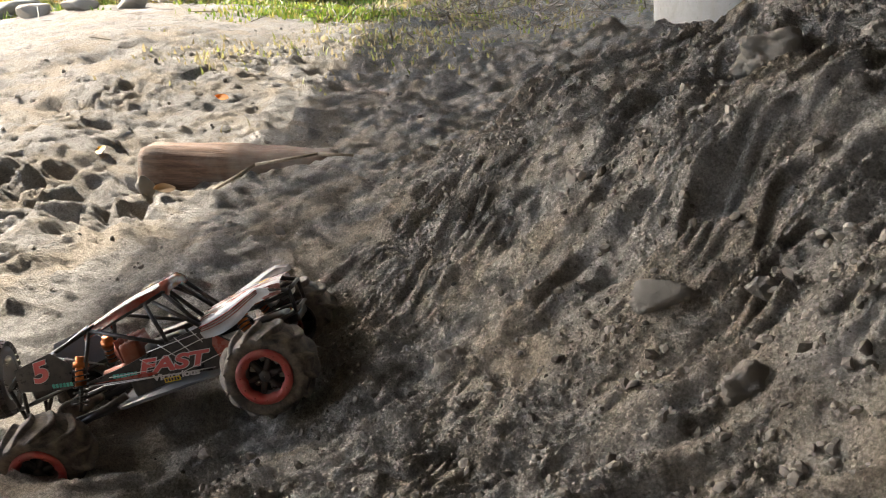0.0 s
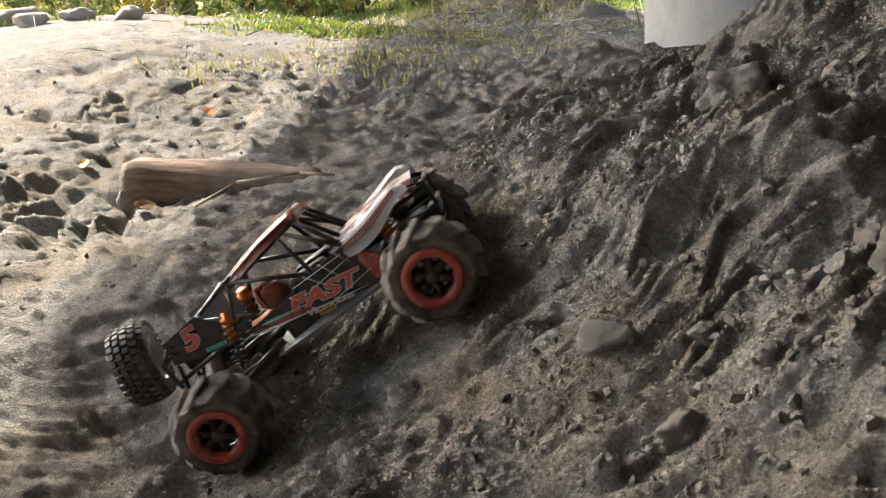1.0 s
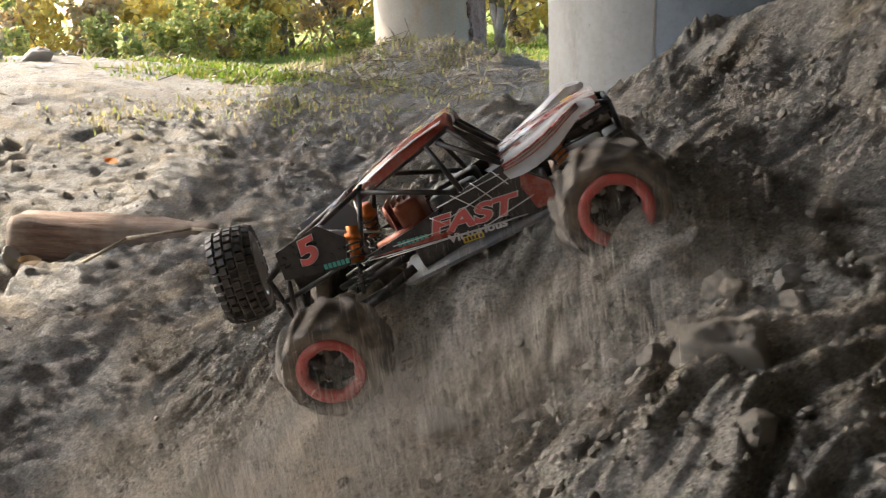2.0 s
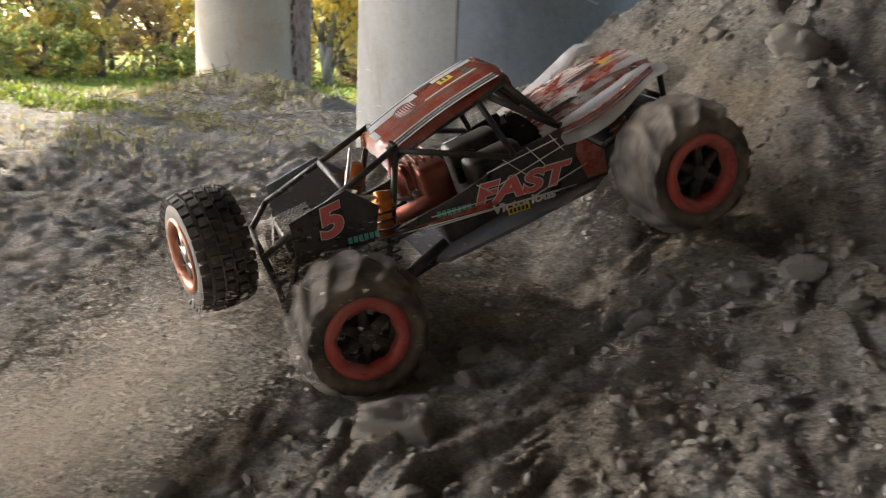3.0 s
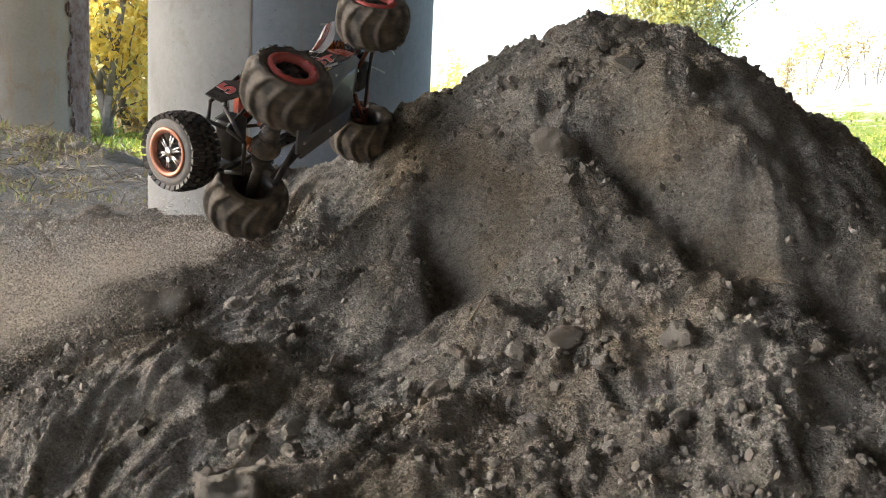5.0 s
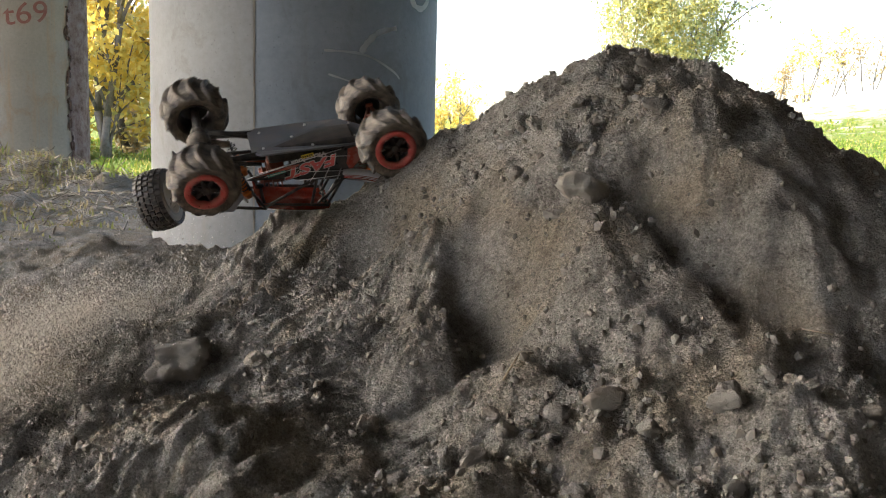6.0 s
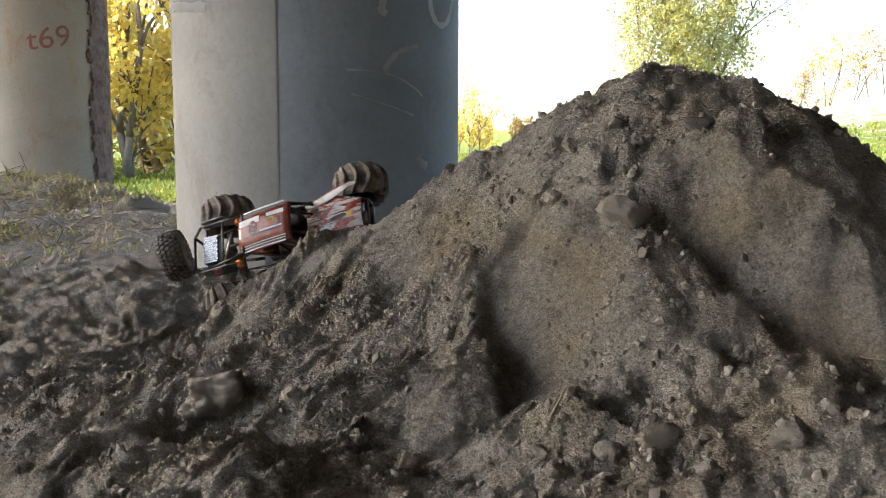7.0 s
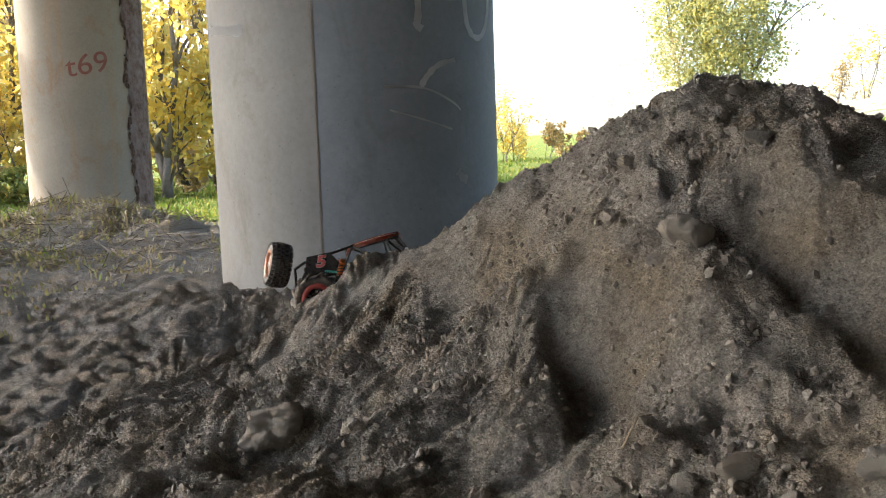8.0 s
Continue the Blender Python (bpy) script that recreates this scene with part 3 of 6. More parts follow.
def build_buggy(car):
    # skid plate and tub
    bm = bmesh.new()
    out = [(0.262, 0.035), (0.245, 0.055), (0.155, 0.102), (0.02, 0.104), (-0.10, 0.102), (-0.125, 0.075)]
    ring = out + [(x, -y) for x, y in out[::-1]]
    f = bm.faces.new([bm.verts.new((x, y, 0.098 + 0.02 * max(0, x - 0.15) / 0.08)) for x, y in ring])
    g = bmesh.ops.extrude_face_region(bm, geom=[f])
    bmesh.ops.translate(bm, vec=(0, 0, 0.006), verts=[v for v in g["geom"] if isinstance(v, bmesh.types.BMVert)])
    bmesh.ops.recalc_face_normals(bm, faces=bm.faces)
    part("skid_plate", bm, SKID, car, "scuffed dark skid plate under the belly", smooth=False)
    for x, y in [(0.18, 0.05), (0.18, -0.05), (0.05, 0.08), (0.05, -0.08), (-0.09, 0.06), (-0.09, -0.06), (0.0, 0.0)]:
        bm = bmesh.new()
        rod(bm, (x, y, 0.095), (x, y, 0.099), 0.004, 8)
        part("screw", bm, STEEL, car)
    bm = bmesh.new()
    box(bm, (0.05, 0, 0.125), (0.26, 0.12, 0.05), None, 0.01)
    box(bm, (0.03, 0.045, 0.175), (0.09, 0.05, 0.07), None, 0.012)
    box(bm, (0.03, -0.045, 0.175), (0.09, 0.05, 0.07), None, 0.012)
    part("interior", bm, BLACK, car, "black tub and seats")
    bm = bmesh.new()
    box(bm, (-0.06, 0.0, 0.185), (0.05, 0.075, 0.075), None, 0.01)
    rod(bm, (-0.11, 0.02, 0.2), (-0.04, 0.02, 0.2), 0.024, 16)
    motor = part("motor", bm, RUST, car, "finned red motor block")
    for i in range(5):
        bm = bmesh.new()
        box(bm, (-0.1 + i * 0.013, 0.02, 0.2), (0.004, 0.06, 0.06), None, 0.002)
        part("cooling_fin", bm, RUST, motor)
    bm = bmesh.new()
    rod(bm, (-0.14, -0.02, 0.165), (-0.05, -0.035, 0.17), 0.013, 12)
    part("exhaust_pipe", bm, RUST, motor)
    # side panels with their print
    for s in (-1, 1):
        y = s * 0.088
        bm = bmesh.new()
        plate(bm, [(-0.155, 0.178), (-0.02, 0.142), (0.12, 0.112), (0.185, 0.108), (0.192, 0.150), (0.135, 0.212), (0.06, 0.205), (-0.05, 0.186)], y, s * 0.004)
        panel = part("side_panel", bm, PANEL, car, "black side panel with red and white print", smooth=False)
        o = y + s * 0.0055
        bm = bmesh.new()
        plate(bm, [(0.150, 0.118), (0.184, 0.113), (0.189, 0.150), (0.152, 0.190), (0.142, 0.165)], o, s * 0.0008)
        part("red_patch", bm, RED, panel, "red patch", smooth=False)
        bm = bmesh.new()
        plate(bm, [(-0.14, 0.172), (-0.02, 0.147), (0.005, 0.146), (0.0, 0.152), (-0.03, 0.158)], o, s * 0.0008)
        part("red_flash", bm, RED, panel, "red flash", smooth=False)
        bm = bmesh.new()
        for i, (a, b) in enumerate([((-0.15, 0.170), (0.10, 0.121)), ((-0.12, 0.160), (0.13, 0.117)), ((-0.1, 0.173), (0.0, 0.157)), ((0.0, 0.198), (0.12, 0.200)), ((0.03, 0.206), (0.06, 0.165)), ((0.07, 0.209), (0.09, 0.17)), ((-0.02, 0.188), (0.0, 0.165)), ((0.11, 0.211), (0.125, 0.178)), ((0.01, 0.172), (0.13, 0.186)), ((0.06, 0.131), (0.155, 0.142))]):
            rod(bm, (a[0], o, a[1]), (b[0], o, b[1]), 0.0011, 5)
        part("pin_stripes", bm, WHITE, panel, "thin white scratch-like stripes")
        face = Matrix(((-s, 0, 0, 0.042), (0, 0, s, o), (0, 1, 0, 0.156), (0, 0, 0, 1)))
        tilt = Matrix.Rotation(radians(10 * s), 4, "Z")
        under = face @ tilt
        lettering("lettering_shadow", "FAST", 0.044, under @ Matrix.Translation((0.0, 0.001, -0.0006)) @ Matrix.Diagonal((1.55, 1, 1, 1)), BLACK, panel, 0.0002, 0.25, "", 0.0046)
        lettering("lettering_outline", "FAST", 0.044, under @ Matrix.Translation((0.0, 0.001, -0.0002)) @ Matrix.Diagonal((1.55, 1, 1, 1)), WHITE, panel, 0.0003, 0.25, "white outline of the lettering", 0.0030)
        lettering("lettering", "FAST", 0.044, under @ Matrix.Translation((0.0, 0.001, 0)) @ Matrix.Diagonal((1.55, 1, 1, 1)), PINK, panel, 0.0007, 0.25, "pale red slanted lettering", 0.0016)
        lettering("small_lettering", "Victorious", 0.020, under @ Matrix.Translation((0.004, -0.026, 0)) @ Matrix.Diagonal((1.25, 1, 1, 1)), WHITE, panel, 0.0006, 0.1, "small white lettering", 0.0007)
        bm = bmesh.new()
        box(bm, (0.030, o, 0.1235), (0.036, 0.0012, 0.011), Matrix.Rotation(radians(8), 4, "Y"))
        part("yellow_label", bm, YELLOW, panel, "small yellow label", smooth=False)
        bm = bmesh.new()
        for i in range(5):
            box(bm, (0.017 + i * 0.0065, o + s * 0.001, 0.1255 - i * 0.001), (0.004, 0.001, 0.006), Matrix.Rotation(radians(8), 4, "Y"))
        part("label_print", bm, BLACK, panel, smooth=False)
        bm = bmesh.new()
        for i in range(7):
            box(bm, (-0.088 + i * 0.0078, o, 0.1715 - i * 0.0016), (0.0058, 0.001, 0.009), Matrix.Rotation(radians(11), 4, "Y"))
        part("teal_bars", bm, TEAL, panel, "teal bars of print", smooth=False)
        # tail plate with its race number
        bm = bmesh.new()
        lean = Matrix.Rotation(radians(s * 12), 4, "X")
        plate(bm, [(-0.30, 0.208), (-0.19, 0.178), (-0.165, 0.225), (-0.20, 0.268), (-0.29, 0.258)], s * 0.092, s * 0.003)
        tail = part("tail_plate", bm, PANEL if s < 0 else GREYP, car, "black tail plate with a red race number" if s < 0 else "grey tail plate with a red patch", smooth=False)
        o2 = s * 0.0965
        f2 = Matrix(((-s, 0, 0, -0.240), (0, 0, s, o2), (0, 1, 0, 0.234), (0, 0, 0, 1)))
        if s < 0:
            lettering("race_number_outline", "5", 0.060, f2 @ Matrix.Translation((0.0, 0.0, -0.0002)) @ Matrix.Diagonal((1.25, 1, 1, 1)), WHITE, tail, 0.0003, 0.2, "white outline of the number", 0.0034)
            lettering("race_number", "5", 0.060, f2 @ Matrix.Diagonal((1.25, 1, 1, 1)), PINK, tail, 0.0008, 0.2, "red race number", 0.0022)
            bm = bmesh.new()
            for i in range(6):
                box(bm, (-0.222 + i * 0.0078, o2, 0.1965 - i * 0.0016), (0.0058, 0.001, 0.009), Matrix.Rotation(radians(11), 4, "Y"))
            part("teal_bars", bm, TEAL, tail, "teal bars of print", smooth=False)
        else:
            bm = bmesh.new()
            box(bm, (-0.22, o2, 0.235), (0.05, 0.001, 0.016), Matrix.Rotation(radians(20), 4, "Y"), 0.004)
            part("red_patch", bm, RED, tail)
    # roof: rises towards the front, with a raised middle and a visor
    def roof_z(x, y):
        u = (x + 0.125) / 0.205
        return 0.279 + 0.040 * u + 0.006 * math.sin(math.pi * u) + 0.007 * float(smoothstep(0.052, 0.044, abs(y)))

    bm = bmesh.new()
    rows = []
    for i in range(11):
        x = -0.125 + 0.205 * i / 10
        hw = 0.076 - 0.006 * i / 10
        ys = [-hw, -hw * 0.9, -0.053, -0.044, -0.02, 0, 0.02, 0.044, 0.053, hw * 0.9, hw]
        rows.append([(x, y, roof_z(x, y) - (0.016 if abs(y) == hw else 0)) for y in ys])
    rows.append([(x + 0.007, y, z - 0.010) for x, y, z in rows[-1]])
    rows.append([(x - 0.004, y, z - 0.016) for x, y, z in rows[-1]])
    rows.insert(0, [(x - 0.006, y * 0.98, z - 0.018) for x, y, z in rows[0]])
    smooth_grid(bm, rows)
    thicken(bm, 0.003)
    roof = part("roof_panel", bm, REDSHELL, car, "glossy dusty red roof with white and black print")

    def roof_print(name, mat, strips, lift=0.0014):
        for y0, y1, x0, x1 in strips:
            bm = bmesh.new()
            n = 8
            smooth_grid(bm, [[(x0 + (x1 - x0) * i / n, y, roof_z(x0 + (x1 - x0) * i / n, y) + lift) for y in (y0, (y0 + y1) / 2, y1)] for i in range(n + 1)])
            thicken(bm, 0.0008)
            part(name, bm, mat, roof, smooth=False)

    roof_print("pale_print", WHITE, [(0.020, 0.042, -0.118, -0.03), (-0.020, 0.016, -0.122, -0.112), (0.028, 0.042, 0.0, 0.07), (-0.018, -0.012, -0.03, 0.06)])
    roof_print("white_line", WHITE, [(-0.0525, -0.0500, -0.118, 0.07), (-0.0615, -0.0600, -0.118, 0.07), (-0.074, -0.0695, -0.118, 0.07), (0.0675, 0.073, -0.118, 0.07)])
    roof_print("black_stripe", BLACK, [(-0.068, -0.062, -0.118, 0.07), (-0.059, -0.054, -0.118, 0.07), (-0.024, -0.021, -0.10, 0.06), (0.055, 0.066, -0.118, 0.07), (-0.01, 0.018, 0.045, 0.055)])
    roof_print("yellow_label", YELLOW, [(0.004, 0.024, 0.005, 0.028)])
    roof_print("label_print", BLACK, [(0.007, 0.021, 0.010, 0.014), (0.007, 0.021, 0.018, 0.022)], 0.0024)
    for name, mat, r0, r1 in (("oval_outline", BLACK, 0.019, 0.0225), ("oval_print", RED, 0.0, 0.0185)):
        bm = bmesh.new()
        smooth_grid(bm, [[(-0.06 + 0.85 * r * math.cos(t), 0.004 + 1.15 * r * math.sin(t), roof_z(-0.06 + 0.85 * r * math.cos(t), 0.004) + 0.0018) for r in (max(r0, 0.002), (r0 + r1) / 2, r1)] for t in (2 * math.pi * i / 28 for i in range(29))])
        thicken(bm, 0.0008)
        part(name, bm, mat, roof, smooth=False)
    bm = bmesh.new()
    for i in range(7):
        x = -0.073 + i * 0.0042
        smooth_grid(bm, [[(x, y, roof_z(x, y) + 0.003), (x + 0.0022, y, roof_z(x, y) + 0.003)] for y in (-0.009, 0.004, 0.017)])
    thicken(bm, 0.0006)
    part("oval_print_bars", bm, WHITE, roof, smooth=False)
    # bonnet and wings
    bm = bmesh.new()
    rows = []
    for i in range(9):
        u = i / 8
        x = 0.108 + 0.21 * u
        z = 0.217 + 0.02 * math.sin(u * 1.7)
        hw = 0.072 + 0.018 * math.sin(u * math.pi) - 0.012 * u
        rows.append([(x, -hw, z - 0.02), (x, -hw * 0.82, z), (x, -hw * 0.4, z + 0.005), (x, 0, z + 0.007), (x, hw * 0.4, z + 0.005), (x, hw * 0.82, z), (x, hw, z - 0.02)])
    smooth_grid(bm, rows)
    thicken(bm, 0.003)
    hood = part("bonnet", bm, SHELL, car, "glossy dusty bonnet with red, white and black print")
    for name, mat, quads in (
        ("red_print", RED, [((0.20, -0.05), (0.27, -0.045), (0.32, -0.012), (0.25, -0.02)), ((0.16, 0.0), (0.20, 0.012), (0.24, 0.052), (0.19, 0.03)), ((0.28, 0.01), (0.33, 0.02), (0.33, 0.045), (0.29, 0.04))]),
        ("black_print", BLACK, [((0.13, -0.055), (0.2, -0.06), (0.19, -0.05), (0.13, -0.045)), ((0.22, -0.012), (0.30, 0.0), (0.27, 0.01), (0.21, 0.0)), ((0.13, 0.03), (0.17, 0.045), (0.16, 0.055), (0.13, 0.055))]),
        ("yellow_print", YELLOW, [((0.285, -0.006), (0.31, -0.002), (0.307, 0.012), (0.282, 0.008))]),
    ):
        for q in quads:
            bm = bmesh.new()
            v = []
            for x, y in q:
                u = (x - 0.112) / 0.235
                x = 0.108 + 0.21 * u
                hw = 0.072 + 0.018 * math.sin(u * math.pi) - 0.012 * u
                v.append(bm.verts.new((x, y, 0.217 + 0.02 * math.sin(u * 1.7) + 0.0078 - 0.006 * (abs(y) / hw) ** 1.5 + (0.0006 if mat is YELLOW else 0))))
            bm.faces.new(v)
            thicken(bm, 0.001)
            part(name, bm, mat, hood, smooth=False)
    for s in (-1, 1):
        bm = bmesh.new()
        rows = []
        for i in range(9):
            u = i / 8
            x = 0.10 + 0.205 * u
            y = s * (0.078 + 0.034 * u)
            z = 0.214 + 0.052 * u ** 1.3 - 0.02 * max(0, u - 0.85) / 0.15
            d = 0.010 + 0.025 * math.sin(math.pi * min(1, 0.12 + u * 0.86))
            rows.append([(x, y - s * d * 0.55, z - d * 0.25), (x, y, z), (x + 0.004, y + s * d * 0.28, z - d * 0.22), (x + 0.006, y + s * d * 0.42, z - d * 0.75), (x + 0.003, y + s * d * 0.34, z - d * 1.3)])
        smooth_grid(bm, rows)
        thicken(bm, 0.003)
        wing = part("front_wing", bm, WHITE, car, "white flared front wing")
        bm = bmesh.new()
        for k in range(3):
            pts = [Vector(r[2]).lerp(Vector(r[3]), 0.2 + 0.3 * k) + Vector((0, s * 0.0015, 0.0005)) for r in rows[1:8]]
            for a, b in zip(pts, pts[1:]):
                rod(bm, a, b, 0.0011 if k else 0.0018, 5)
        part("red_stripes", bm, RED, wing)
    # cage
    for s in (-1, 1):
        y = s * 0.07
        for a, b in (
            ((-0.108, y, 0.285), (-0.3, s * 0.085, 0.238)), ((-0.108, y, 0.285), (-0.155, s * 0.088, 0.19)), ((-0.118, y, 0.270), (0.078, y * 0.95, 0.305)),
            ((0.075, y * 0.95, 0.305), (0.13, s * 0.078, 0.216)), ((0.07, s * 0.03, 0.31), (0.13, s * 0.04, 0.222)), ((0.03, y, 0.292), (0.05, s * 0.088, 0.206)),
            ((0.05, y, 0.292), (0.13, s * 0.086, 0.214)), ((-0.108, y, 0.28), (0.04, s * 0.088, 0.205)), ((-0.3, s * 0.085, 0.238), (-0.34, s * 0.06, 0.215)),
            ((-0.155, s * 0.085, 0.185), (-0.34, s * 0.055, 0.165)), ((-0.34, s * 0.06, 0.215), (-0.34, s * 0.055, 0.165)), ((-0.3, s * 0.085, 0.2), (-0.345, s * 0.04, 0.115)),
            ((-0.34, s * 0.055, 0.165), (-0.345, s * 0.04, 0.115)), ((0.19, s * 0.085, 0.15), (0.33, s * 0.05, 0.165)), ((0.33, s * 0.05, 0.165), (0.332, s * 0.05, 0.215)),
            ((0.332, s * 0.05, 0.215), (0.28, s * 0.06, 0.235)), ((0.13, s * 0.086, 0.214), (0.25, s * 0.06, 0.205)), ((0.25, s * 0.06, 0.205), (0.332, s * 0.05, 0.21)),
        ):
            tube_part(car, a, b)
    for x, w, z in ((-0.108, 0.07, 0.285), (0.075, 0.066, 0.305), (0.332, 0.05, 0.215), (0.33, 0.05, 0.165), (-0.34, 0.06, 0.215), (-0.345, 0.04, 0.115), (-0.2, 0.078, 0.262)):
        tube_part(car, (x, -w, z), (x, w, z))
    bm = bmesh.new()
    rod(bm, (-0.2, -0.085, 0.26), (-0.155, 0.02, 0.28), 0.0035, 8)
    rod(bm, (-0.2, -0.085, 0.255), (-0.11, -0.07, 0.20), 0.0022, 8)
    part("brace", bm, STEEL, car, "worn bright brace")
    bm = bmesh.new()
    box(bm, (-0.275, 0, 0.195), (0.06, 0.1, 0.05), None, 0.008)
    part("tank", bm, BLACK, car)
    bm = bmesh.new()
    for i in range(8):
        for j in range(12):
            box(bm, (-0.298 + i * 0.0066 + (0.003 if j % 2 else 0), -0.046 + j * 0.0083, 0.2225), (0.0048, 0.006, 0.004))
    part("mesh_cover", bm, STEEL, car, "pale perforated cover", smooth=False)
    # suspension
    for s in (-1, 1):
        for x, top in ((-0.185, (-0.15, 0.235)), (0.235, (0.215, 0.215))):
            a, b = Vector((x, s * 0.105, 0.125)), Vector((top[0], s * 0.072, top[1]))
            bm = bmesh.new()
            rod(bm, a.lerp(b, 0.45), b, 0.0125, 14)
            rod(bm, a.lerp(b, 0.80), a.lerp(b, 0.9), 0.017, 14)
            body = part("shock_absorber", bm, ORANGE, car, "orange shock absorber")
            bm = bmesh.new()
            d = (b - a).normalized()
            side = d.orthogonal().normalized()
            up = d.cross(side)
            last = None
            for i in range(60):
                t = i / 59
                p = a.lerp(b, 0.1 + 0.68 * t) + (side * math.cos(t * 44) + up * math.sin(t * 44)) * 0.0155
                if last:
                    rod(bm, last, p, 0.0018, 5)
                last = p
            rod(bm, a, a.lerp(b, 0.5), 0.004, 8)
            part("coil_spring", bm, BLACK, body)
        bm = bmesh.new()
        for dx in (-0.045, 0.035):
            rod(bm, (WB / 2 + dx, s * 0.04, 0.115), (WB / 2, s * 0.145, 0.09), 0.006, 8)
            rod(bm, (WB / 2 + dx * 0.7, s * 0.05, 0.155), (WB / 2, s * 0.14, 0.125), 0.005, 8)
        rod(bm, (WB / 2 - 0.02, s * 0.092, 0.1), (WB / 2 + 0.02, s * 0.092, 0.1), 0.005, 8)
        box(bm, (WB / 2, s * 0.143, 0.105), (0.022, 0.016, 0.05), None, 0.004)
        part("front_arm", bm, RUST, car, "red front suspension arms")
        bm = bmesh.new()
        rod(bm, (-0.235, s * 0.11, 0.092), (-0.09, s * 0.075, 0.118), 0.0085, 10)
        box(bm, (-0.165, s * 0.094, 0.105), (0.11, 0.006, 0.02), Matrix.Rotation(radians(-s * 13), 4, "Z"), 0.002)
        rod(bm, (-0.24, s * 0.03, 0.135), (-0.1, s * 0.05, 0.15), 0.006, 8)
        part("trailing_link", bm, BLACK, car, "black trailing link")
        bm = bmesh.new()
        rod(bm, (0.238, s * 0.03, 0.13), (0.252, s * 0.03, 0.13), 0.009, 12)
        part("blue_collar", bm, BLUE, car, "blue metal collar")
    bm = bmesh.new()
    box(bm, (WB / 2 - 0.005, 0, 0.135), (0.075, 0.07, 0.06), None, 0.01)
    rod(bm, (WB / 2, -0.15, 0.1), (WB / 2, 0.15, 0.1), 0.005, 8)
    box(bm, (0.315, 0, 0.15), (0.03, 0.09, 0.02), None, 0.006)
    part("front_gearbox", bm, BLACK, car)
    bm = bmesh.new()
    for x, y, z in ((0.285, -0.03, 0.2), (0.3, 0.03, 0.195), (0.32, -0.01, 0.205)):
        rod(bm, (x, y - 0.018, z), (x, y + 0.018, z), 0.011, 12)
    part("lamp_pods", bm, STEEL, car, "bright round metal fittings")
    # rear axle: a part that tips on its own
    bm = bmesh.new()
    rod(bm, (0, -0.15, 0), (0, 0.15, 0), 0.0125, 14)
    bmesh.ops.create_uvsphere(bm, u_segments=18, v_segments=10, radius=0.036, matrix=Matrix.Diagonal((1, 0.85, 1, 1)))
    rod(bm, (0, 0, 0), (0.085, 0, 0.02), 0.016, 12, 0.009)
    rod(bm, (0, -0.06, 0), (0, -0.03, 0), 0.018, 12, 0.026)
    rod(bm, (0, 0.06, 0), (0, 0.03, 0), 0.018, 12, 0.026)
    axle = part("rear_axle", bm, RUBBER, car, "dusty rear axle with a round gear case")
    axle.location = (-WB / 2, 0, WR)
    spare_wheel(car, (-0.405, 0, 0.240))
    wheels = []
    for x, y in ((WB / 2, -1), (WB / 2, 1), (-WB / 2, -1), (-WB / 2, 1)):
        wheels.append(paddle_wheel(car, (x, y * HT, WR), y))
    return wheels, axle


WHEELS, AXLE = build_buggy(buggy)

